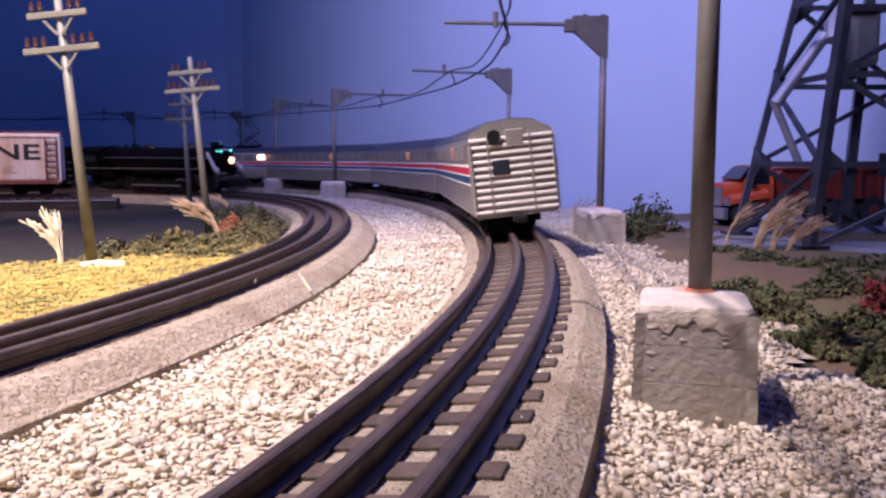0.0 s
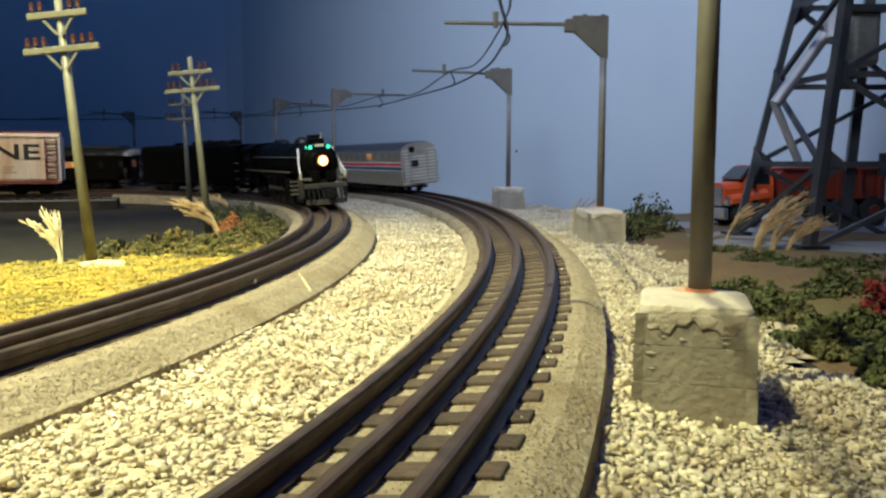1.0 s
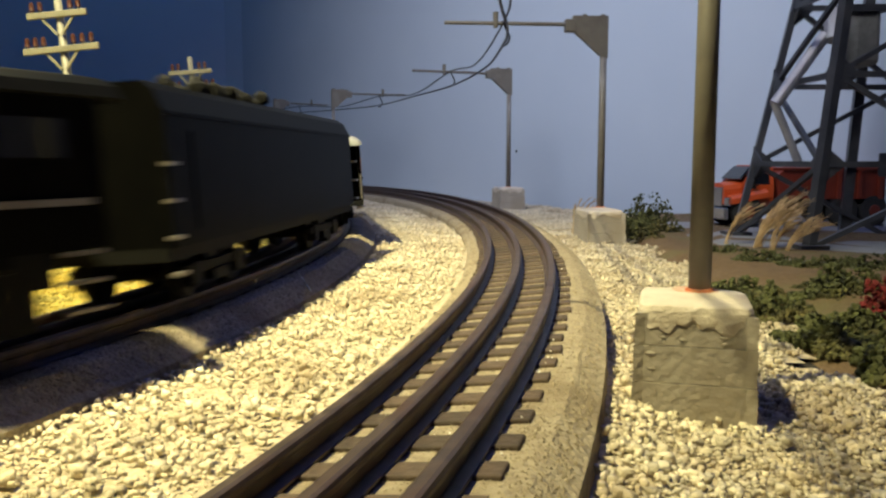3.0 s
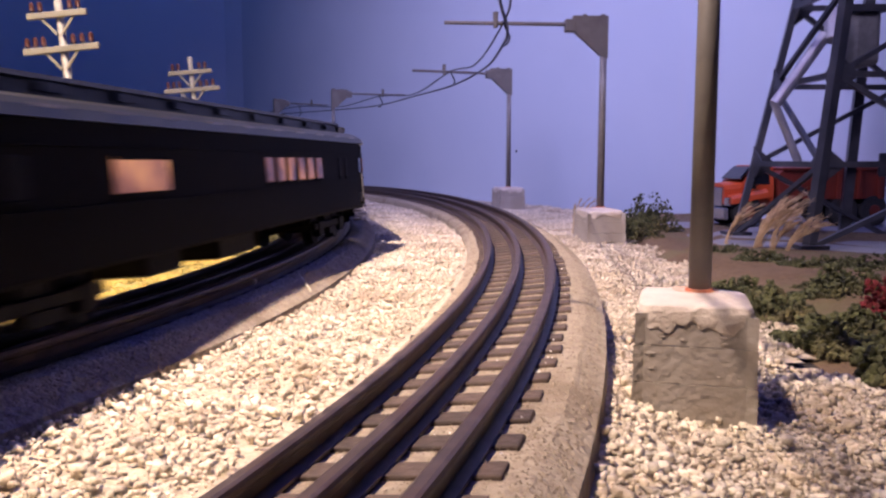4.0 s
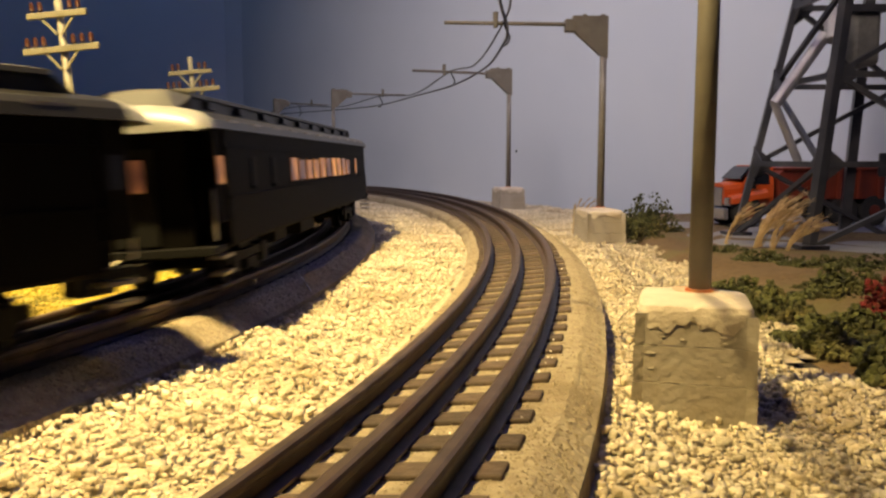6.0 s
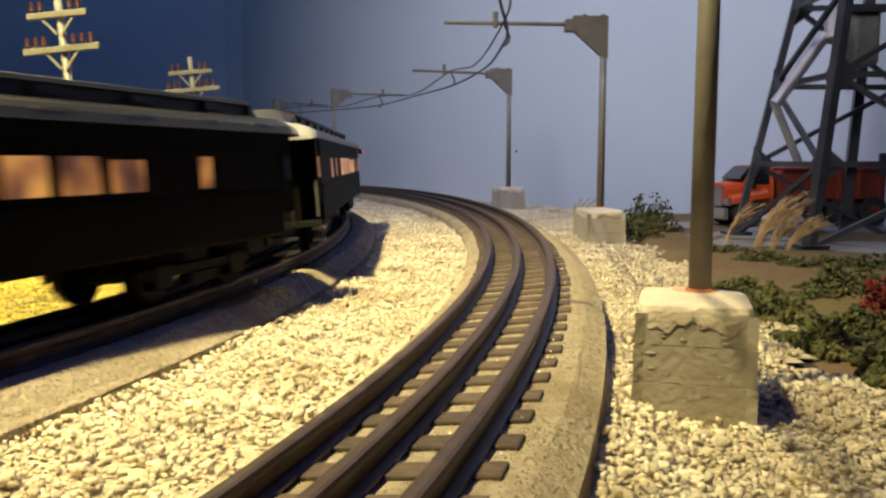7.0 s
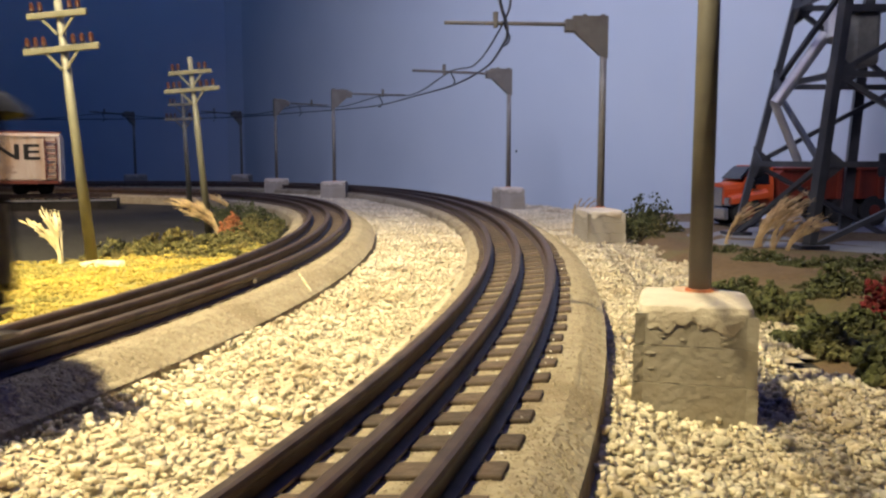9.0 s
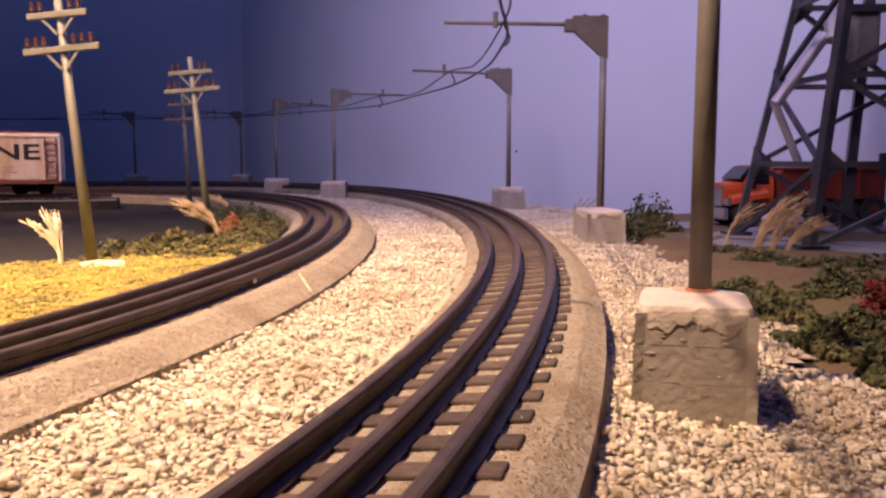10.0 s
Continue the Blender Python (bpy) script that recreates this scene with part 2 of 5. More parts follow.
def loft(bm, section, x0, x1, caps=True):
    """A section in y, z drawn along x."""
    a = [bm.verts.new((x0, y, z)) for y, z in section]
    b = [bm.verts.new((x1, y, z)) for y, z in section]
    n = len(section)
    for i in range(n):
        bm.faces.new((a[i], a[(i + 1) % n], b[(i + 1) % n], b[i]))
    if caps:
        bm.faces.new(a[::-1])
        bm.faces.new(b)
    bmesh.ops.recalc_face_normals(bm, faces=bm.faces)
    return bm


def tube(bm, pts, r, sides=8):
    """A round wire through points."""
    rings = []
    for i, p in enumerate(pts):
        p = Vector(p)
        d = (Vector(pts[min(i + 1, len(pts) - 1)]) - Vector(pts[max(i - 1, 0)])).normalized()
        u = d.cross(Vector((0.3, 0.2, 1))).normalized()
        v = d.cross(u)
        rings.append([bm.verts.new(p + (u * math.cos(k * math.tau / sides) + v * math.sin(k * math.tau / sides)) * r) for k in range(sides)])
    for a, b in zip(rings, rings[1:]):
        for k in range(sides):
            bm.faces.new((a[k], a[(k + 1) % sides], b[(k + 1) % sides], b[k]))
    bm.faces.new(rings[0][::-1])
    bm.faces.new(rings[-1])
    return bm


def spline(pts, n=12):
    """Points along a smooth line through pts."""
    out = []
    P = [Vector(p) for p in pts]
    for i in range(len(P) - 1):
        a, b, c, d = P[max(i - 1, 0)], P[i], P[i + 1], P[min(i + 2, len(P) - 1)]
        for k in range(n):
            t = k / n
            out.append(0.5 * ((2 * b) + (c - a) * t + (2 * a - 5 * b + 4 * c - d) * t * t + (3 * b - a - 3 * c + d) * t ** 3))
    return out + [P[-1]]


# ---- the two tracks: start, heading and curvature along the way ----
STEP = 0.005
S0, S1 = -3.2, 7.0


def lay(x0, y0, th, knots, ks, before):
    """The centre line as arrays of x, y, heading from S0 to S1."""
    fwd = np.arange(0, S1 + STEP, STEP)
    k = np.interp(fwd, ks, knots)
    t = th + np.concatenate([[0], np.cumsum(k[:-1]) * STEP])
    x = x0 + np.concatenate([[0], np.cumsum(np.cos(t[:-1])) * STEP])
    y = y0 + np.concatenate([[0], np.cumsum(np.sin(t[:-1])) * STEP])
    n = int(round(-S0 / STEP))
    tb = th - before * STEP * np.arange(1, n + 1)
    xb = x0 - np.cumsum(np.cos(tb)) * STEP
    yb = y0 - np.cumsum(np.sin(tb)) * STEP
    return np.stack([np.concatenate([xb[::-1], x]), np.concatenate([yb[::-1], y]), np.concatenate([tb[::-1], t])], 1)


KS = [0, 0.52, 1.04, 1.56, 2.08, 2.22, 2.3, 9]
OUTER = lay(-0.0224, 0.1192, 1.2726, [0.7102, 0.4258, 0.4149, 1.0266, 2.0533, 2.0, 0, 0], KS, 0.3)
INNER = lay(-0.4143, -0.2123, 0.66, [1.4468, 0.9889, 0.5115, 1.3408, 1.4111, 1.4, 0, 0], KS, 0.5)
BANK_O, BANK_I = 0.0019 / 0.017, 0.0011 / 0.017


def on(track, s):
    i = min(max((s - S0) / STEP, 0), len(track) - 1.001)
    k = int(i)
    a, b = track[k], track[k + 1]
    return a + (b - a) * (i - k)


def beside(track, s, off, z=0.0, bank=0.0):
    """A point to the right of the line; the bank lifts it."""
    x, y, t = on(track, s)
    return Vector((x + off * math.sin(t), y - off * math.cos(t), z + off * bank))


def swept(track, section, s0, s1, bank, step=0.02, caps=True):
    """A section in offset and height drawn along the track."""
    bm = bmesh.new()
    rows = []
    n = max(2, int((s1 - s0) / step))
    for i in range(n + 1):
        s = s0 + (s1 - s0) * i / n
        rows.append([bm.verts.new(beside(track, s, o, z, bank)) for o, z in section])
    m = len(section)
    for a, b in zip(rows, rows[1:]):
        for k in range(m):
            bm.faces.new((a[k], a[(k + 1) % m], b[(k + 1) % m], b[k]))
    if caps:
        bm.faces.new(rows[0][::-1])
        bm.faces.new(rows[-1])
    bmesh.ops.recalc_face_normals(bm, faces=bm.faces)
    return bm


GZ = -0.022     # the ground under the tracks


# ---- the room ----
def build_room():
    # the backdrop runs past the tracks and turns at a corner behind them
    bm = bmesh.new()
    prism(bm, [(1.9, -1.33), (-0.60, 2.50), (-0.66, 2.535), (-6.2, 2.56), (-6.2, 2.64), (-0.69, 2.62), (-0.55, 2.58), (1.98, -1.28)], -0.6, 1.75)
    bmesh.ops.recalc_face_normals(bm, faces=bm.faces)
    tagged(part("wall_back", bm, M_WALL), "plain pale blue painted backdrop wall behind the tracks", "wall", kind="structure")
    for name, a in (("wall_left", (-6.28, -6.2, -3, 2.56, -0.6, 1.75)), ("wall_front", (-6.2, 1.98, -3.08, -3.0, -0.6, 1.75)), ("wall_right", (1.9, 1.98, -3.0, -1.36, -0.6, 1.75))):
        tagged(part(name, boxed(*a), M_WALL), "plain painted room wall", "wall", kind="structure")
    tagged(part("ceiling", boxed(-6.2, 1.98, -3.08, 2.64, 1.75, 1.80), M_CEIL), "dark ceiling of the layout room", "ceiling", kind="structure")
    tagged(part("floor", boxed(-6.2, 1.9, -3.0, 2.5, -0.65, -0.6), M_CEIL), "dark room floor under the layout table", "floor", kind="structure")
    bm = bmesh.new()
    prism(bm, [(1.85, -1.33), (-0.615, 2.50), (-0.67, 2.53), (-6.1, 2.55), (-6.1, -1.6), (-1, -1.6), (1.0, -1.6)], GZ - 0.05, GZ - 0.002)
    bmesh.ops.recalc_face_normals(bm, faces=bm.faces)
    tagged(part("ground", bm, M_BASE), "dark asphalt-grey layout ground of the yard", "ground", kind="structure")


build_room()


def build_track(name, track, bank, s0, s1, near, sides, drop, top):
    th = thing(name, Matrix(), "three-rail toy railway track with dark rails and brown ties on a banked curve", "railway track", kind="structure")
    rail = [(-0.0010, -0.0001), (0.0010, -0.0001), (0.0017, -0.0005), (0.0020, -0.0013), (0.0018, -0.0024), (0.0010, -0.0032), (0.0009, -0.0056), (0.0032, -0.0064), (0.0032, -0.007),
            (-0.0032, -0.007), (-0.0032, -0.0064), (-0.0009, -0.0056), (-0.0010, -0.0032), (-0.0018, -0.0024), (-0.0020, -0.0013), (-0.0017, -0.0005)]
    for off in (-0.017, 0.0, 0.017):
        part("rail", swept(track, [(off + o, z) for o, z in rail], s0, s1, bank), M_RAIL, th, smooth=False)
    lo, hi = sides
    bed = [(lo, -0.0085), (-0.025, -0.0077), (0.020, -0.0077), (0.0235, top), (0.0275, top - 0.0002), (0.031, top - 0.0008), (hi - 0.002, drop), (hi, drop - 0.0012), (hi + 0.001, GZ - 0.006), (lo - 0.005, GZ - 0.006), (lo - 0.0018, -0.0105)]
    part("roadbed", swept(track, bed, s0, s1, bank), M_ROADBED, th, "grey-brown textured roadbed strip")
    # ties: single pieces where the camera is near, one joined strip further on
    tie = part("tie", boxed(-0.0038, 0.0038, -0.0248, 0.0248, -0.0092, -0.0066, bevel=0.0005), M_TIE, th)
    sp = 0.0162
    n0 = int(s0 / sp) + 1
    far = bmesh.new()
    first = True
    for i in range(n0, int(s1 / sp)):
        s = i * sp
        x, y, t = on(track, s)
        m = Matrix.Translation((x, y, 0)) @ Matrix.Rotation(t, 4, "Z") @ Matrix.Rotation(-math.atan(bank), 4, "X") @ pose(random.uniform(-0.0005, 0.0005), random.uniform(-0.0006, 0.0006), 0, 0, 0, random.uniform(-1.2, 1.2))
        if near[0] < s < near[1]:
            if first:
                tie.matrix_basis = m
                first = False
            else:
                share("tie", tie, th, m)
        else:
            bmesh.ops.create_cube(far, size=1, matrix=m @ Matrix.Translation((0, 0, -0.008)) @ Matrix.Diagonal((0.0076, 0.0496, 0.0026, 1)))
    tagged(part("distant_ties", far, M_TIE, th), kind="stuff")


build_track("track_outer", OUTER, BANK_O, -0.35, 4.6, (0.02, 2.0), (-0.030, 0.0385), -0.0118, -0.0077)
# bits of colour lying between the near rails
for s_, off, r, lab, nm in ((0.016, 0.0075, 0.0012, "tiny orange chip lying between the rails", "orange_chip"),):
    bm = ball(bmesh.new(), beside(OUTER, s_, off, -0.0068, BANK_O), r, 1, (1.3, 1, 0.6))
    tagged(part(nm, bm, M_TRUCK), lab, "debris")
build_track("track_inner", INNER, BANK_I, -0.2, 4.6, (0.45, 2.2), (-0.034, 0.0415), -0.0128, -0.0064)

# ---- gravel, grass and soil ----
def side_of(track, x, y):
    """Signed distance to the right of a track's line."""
    d = np.hypot(track[:, 0][:, None] - x, track[:, 1][:, None] - y)
    i = d.argmin(0)
    t = track[i, 2]
    return (x - track[i, 0]) * np.sin(t) - (y - track[i, 1]) * np.cos(t)


def soil_edge(y):
    """Where the white gravel on the right gives way to brown soil, as x at y."""
    return np.interp(y, [0, 0.20, 0.27, 0.35, 0.45, 0.55, 0.66, 0.78, 0.92, 1.1, 1.3], [0.16, 0.140, 0.133, 0.142, 0.152, 0.160, 0.166, 0.175, 0.20, 0.25, 0.14])


def height(x, y):
    v = np.array([noise.noise(Vector((a * 18, b * 18, 3.1))) + 0.5 * noise.noise(Vector((a * 60, b * 60, 1.7))) for a, b in zip(x, y)])
    mound = np.interp(y, [0.0, 0.5, 0.75, 1.0], [0.0085, 0.0080, 0.004, 0.0]) * (side_of(OUTER[::4], x, y) < 0)
    rise = np.interp(y, [0.0, 0.35, 0.7, 1.0], [0.0065, 0.0060, 0.004, 0.0]) * (side_of(OUTER[::4], x, y) > 0) * np.clip((0.070 - x) / 0.025, 0, 1)
    # a narrow ditch runs along the edge of the inner roadbed
    ditch = 0.0045 * np.clip(1 - (side_of(INNER[::4], x, y) - 0.0415) / 0.0030, 0, 1) * (side_of(INNER[::4], x, y) > 0)
    return GZ + 0.0015 + mound + rise + 0.0016 * v - ditch


def in_gravel(x, y):
    o, i = side_of(OUTER[::4], x, y), side_of(INNER[::4], x, y)
    middle = (o < -0.0335) & (i > 0.0425)
    right = (o > 0.0400) & (x < soil_edge(y) + 0.012 * np.sin(y * 60) + 0.006 * np.sin(y * 170))
    return middle, right


def gravel_bed(name, label, pick):
    """A bumpy sheet under the loose stones."""
    st = 0.008
    gx, gy = np.meshgrid(np.arange(-0.7, 0.32, st), np.arange(-0.06, 2.0, st), indexing="ij")
    x, y = gx.ravel(), gy.ravel()
    middle, right = in_gravel(x, y)
    keep = (middle if pick == 0 else right).reshape(gx.shape)
    if pick == 0:
        keep &= gx > -0.62
    z = height(x, y).reshape(gx.shape) - 0.0012
    bm = bmesh.new()
    verts = {}
    for a, b in np.argwhere(keep[:-1, :-1] | keep[1:, :-1] | keep[:-1, 1:] | keep[1:, 1:]):
        q = []
        for u, w in ((a, b), (a + 1, b), (a + 1, b + 1), (a, b + 1)):
            if (u, w) not in verts:
                verts[u, w] = bm.verts.new((gx[u, w], gy[u, w], z[u, w]))
            q.append(verts[u, w])
        bm.faces.new(q)
    tagged(part(name, bm, M_GRAVELBED, smooth=True), label, "gravel", kind="structure")


def stones(name, label, count, region, pick, rng, small):
    """Loose white stones lying on the bed, as one heap of stuff."""
    x0, x1, y0, y1 = region
    x = rng.uniform(x0, x1, count)
    y = y0 + (y1 - y0) * rng.uniform(0, 1, count) ** small
    keep = in_gravel(x, y)[pick]
    x, y = x[keep], y[keep]
    z = height(x, y)
    n = len(x)
    # angular crumbs: a distorted cube each, mostly fine, a few coarse
    base = np.array([(i, j, k) for i in (-0.7, 0.7) for j in (-0.7, 0.7) for k in (-0.7, 0.7)])
    faces = np.array([(0, 1, 3), (0, 3, 2), (4, 6, 7), (4, 7, 5), (0, 4, 5), (0, 5, 1), (2, 3, 7), (2, 7, 6), (0, 2, 6), (0, 6, 4), (1, 5, 7), (1, 7, 3)])
    r = np.clip(0.00049 * np.exp(rng.normal(0, 0.55, n)), 0.00025, 0.0017)
    v = base[None] * (1 + rng.uniform(-0.40, 0.25, (n, 8, 1))) + rng.uniform(-0.27, 0.27, (n, 8, 3))
    v = v * np.stack([rng.uniform(0.85, 1.2, n), rng.uniform(0.85, 1.2, n), rng.uniform(0.75, 1.1, n)], 1)[:, None]
    a = rng.uniform(0, 6.28, n)
    c, s = np.cos(a)[:, None], np.sin(a)[:, None]
    tilt = rng.uniform(-0.3, 0.3, n)[:, None]
    v = np.stack([v[..., 0] * c - v[..., 1] * s, v[..., 0] * s + v[..., 1] * c, v[..., 2] + tilt * v[..., 0]], 2)
    v = v * r[:, None, None] + np.stack([x, y, z + r * rng.uniform(-0.1, 0.7, n)], 1)[:, None]
    f = (faces[None] + (np.arange(n) * 8)[:, None, None]).reshape(-1, 3)
    me = bpy.data.meshes.new(name)
    me.from_pydata(v.reshape(-1, 3).tolist(), [], f.tolist())
    me.polygons.foreach_set("use_smooth", np.ones(len(f), dtype=bool))
    me.materials.append(M_STONE)
    tagged(new(name, me), label, "gravel", kind="stuff")


def grit(name, track, bank, s0, s1, lo, hi, drop, top, count, rng, material=None, label="fine tan grit strewn on the roadbed"):
    """Fine loose grains on the roadbed and between the ties, as one heap of stuff."""
    s = s0 + (s1 - s0) * rng.uniform(0, 1, count) ** 1.5
    off = rng.uniform(lo, hi, count)
    grid = S0 + STEP * np.arange(len(track))
    cx, cy, ct = (np.interp(s, grid, track[:, j]) for j in range(3))
    x = cx + off * np.sin(ct)
    y = cy - off * np.cos(ct)
    r = rng.uniform(0.00022, 0.0006, count)
    z = np.interp(off, [lo, 0.020, 0.0235, 0.0275, 0.031, hi], [-0.0079, -0.0078, top, top - 0.0002, top - 0.0008, drop]) + off * bank + r * 0.1
    base = np.array([(1, 0, -0.3), (-0.5, 0.85, -0.3), (-0.5, -0.85, -0.3), (0.1, 0.0, 0.9), (-0.4, 0.1, 0.6)])
    faces = np.array([(0, 1, 3), (1, 4, 3), (1, 2, 4), (2, 0, 3), (2, 3, 4)])
    v = base[None] * (1 + rng.uniform(-0.35, 0.35, (count, 5, 3)))
    a = rng.uniform(0, 6.28, count)[:, None]
    v = np.stack([v[..., 0] * np.cos(a) - v[..., 1] * np.sin(a), v[..., 0] * np.sin(a) + v[..., 1] * np.cos(a), v[..., 2]], 2)
    v = v * r[:, None, None] + np.stack([x, y, z], 1)[:, None]
    f = (faces[None] + (np.arange(count) * 5)[:, None, None]).reshape(-1, 3)
    me = bpy.data.meshes.new(name)
    me.from_pydata(v.reshape(-1, 3).tolist(), [], f.tolist())
    me.materials.append(material or M_GRIT)
    tagged(new(name, me), label, "grit", kind="stuff")


gravel_bed("gravel_bed_middle", "pale gravel bed between the two tracks", 0)
gravel_bed("gravel_bed_side", "pale gravel bed beside the outer track", 1)
RNG = np.random.default_rng(5)
stones("gravel_middle", "loose off-white ballast stones between the two tracks", 330000, (-0.62, 0.06, -0.05, 1.85), 0, RNG, 1.45)
stones("gravel_side", "loose off-white ballast stones beside the outer track", 170000, (-0.02, 0.30, -0.05, 1.3), 1, RNG, 1.5)


def joint():
    """A pale seam across the shoulder of the inner roadbed."""
    a, b = beside(INNER, 0.712, 0.0285, -0.0066, BANK_I), beside(INNER, 0.690, 0.0405, -0.0116, BANK_I)
    th = thing("roadbed_seam", Matrix(), "pale seam between two roadbed sections", "seam")
    part("strip", bar(bmesh.new(), a, b, 0.0007, 0.0009), M_PLASTER, th)
    rj = thing("rail_joint", Matrix(), "small pale joint clip on the rail", "rail joint")
    q = beside(INNER, 0.675, 0.0195, -0.004, BANK_I)
    part("clip", ball(bmesh.new(), q, 0.0010, 1, (1, 1.6, 1.4)), M_STEEL, rj)
    nail = thing("wall_nail", Matrix.Translation((0.123, 1.382, 0.066)), "small dark nail in the backdrop", "nail")
    part("head", ball(bmesh.new(), (0, 0, 0), 0.0022, 1), M_BLACK, nail)


joint()
grit("grit_outer", OUTER, BANK_O, 0.0, 1.3, -0.029, 0.0368, -0.0119, -0.0078, 30000, RNG)
grit("grit_inner", INNER, BANK_I, 0.45, 1.4, -0.033, 0.0396, -0.0129, -0.0065, 30000, RNG)
grit("crystal_grains", OUTER, BANK_O, 0.03, 0.9, -0.016, 0.024, -0.0119, -0.0064, 420, RNG, M_CRYSTAL, "scattered bright crystal grains between the rails")


def sheet(name, pts, z, material, label, bump=0.002, category="ground"):
    """A low mound of ground within an outline of x, y."""
    bm = bmesh.new()
    vs = [bm.verts.new((x, y, z)) for x, y in pts]
    bm.faces.new(vs)
    bmesh.ops.triangulate(bm, faces=bm.faces)
    bmesh.ops.subdivide_edges(bm, edges=bm.edges, cuts=5, use_grid_fill=True)
    bmesh.ops.triangulate(bm, faces=bm.faces)
    bmesh.ops.subdivide_edges(bm, edges=bm.edges, cuts=1, use_grid_fill=True)
    edge = {v for e in bm.edges if e.is_boundary for v in e.verts}
    for v in bm.verts:
        v.co.z += bump * (1 + noise.noise(v.co * 30)) + 0.4 * bump * noise.noise(v.co * 120)
        v.co.x += 0.004 * noise.noise(v.co * 40 + Vector((5, 0, 0)))
        if v in edge:
            v.co.z = GZ - 0.003
    bmesh.ops.recalc_face_normals(bm, faces=bm.faces)
    if sum(f.normal.z for f in bm.faces) < 0:
        bmesh.ops.reverse_faces(bm, faces=bm.faces)
    return tagged(part(name, bm, material, smooth=True), label, category, kind="structure")


def inner_edge(s0, s1, off, n=10):
    return [tuple(beside(INNER, s0 + (s1 - s0) * i / n, off)[:2]) for i in range(n + 1)]


sheet("turf", inner_edge(0.28, 0.90, -0.036) + [(-0.185, 0.70), (-0.205, 0.66), (-0.225, 0.575), (-0.30, 0.53), (-0.45, 0.50), (-0.62, 0.38), (-0.6, 0.1)], GZ + 0.003, M_GRASS, "sunlit yellow flocked turf beside the inner track")
sheet("plaster_patch", [(-0.238, 0.524), (-0.231, 0.517), (-0.224, 0.521), (-0.212, 0.519), (-0.204, 0.531), (-0.208, 0.538), (-0.219, 0.534), (-0.227, 0.539)], GZ + 0.0065, M_PLASTER, "white plaster patch round the foot of the telegraph pole", 0.0012)
sheet("soil", [(0.150, 0.0), (0.128, 0.26), (0.136, 0.35), (0.146, 0.45), (0.155, 0.56), (0.165, 0.72), (0.195, 0.92), (0.24, 1.08), (0.28, 1.12), (0.40, 0.95), (0.9, 0.2), (0.6, -0.1)], GZ + 0.001, M_SOIL, "brown flocked soil beside the gravel", 0.003)


def turf_flock(count, rng):
    """Loose yellow flock strewn on the turf, thinning out over the yard's edge, as one heap of stuff."""
    x, y = rng.uniform(-0.46, -0.13, count), rng.uniform(0.27, 0.66, count)
    side = side_of(INNER[::4], x, y)
    back = np.interp(x, [-0.45, -0.30, -0.225, -0.205, -0.185], [0.50, 0.53, 0.575, 0.66, 0.70])
    keep = (side < -0.036) & (y < back + np.abs(rng.normal(0, 0.012, count)))
    x, y = x[keep], y[keep]
    n = len(x)
    r = 0.00055 * np.exp(rng.normal(0, 0.4, n))
    z = GZ + np.where(y < back[keep] - 0.006, 0.0062, 0.0006) + 0.0012 * np.sin(x * 190) * np.cos(y * 230)
    v = ICO_V[None] * (1 + rng.uniform(-0.4, 0.4, (n, 12, 1))) * r[:, None, None] + np.stack([x, y, z], 1)[:, None]
    f = (ICO_F[None] + (np.arange(n) * 12)[:, None, None]).reshape(-1, 3)
    me = bpy.data.meshes.new("turf_flock")
    me.from_pydata(v.reshape(-1, 3).tolist(), [], f.tolist())
    me.materials.append(M_FLOCK)
    tagged(new("turf_flock", me), "loose yellow flock strewn on the turf", "turf", kind="stuff")


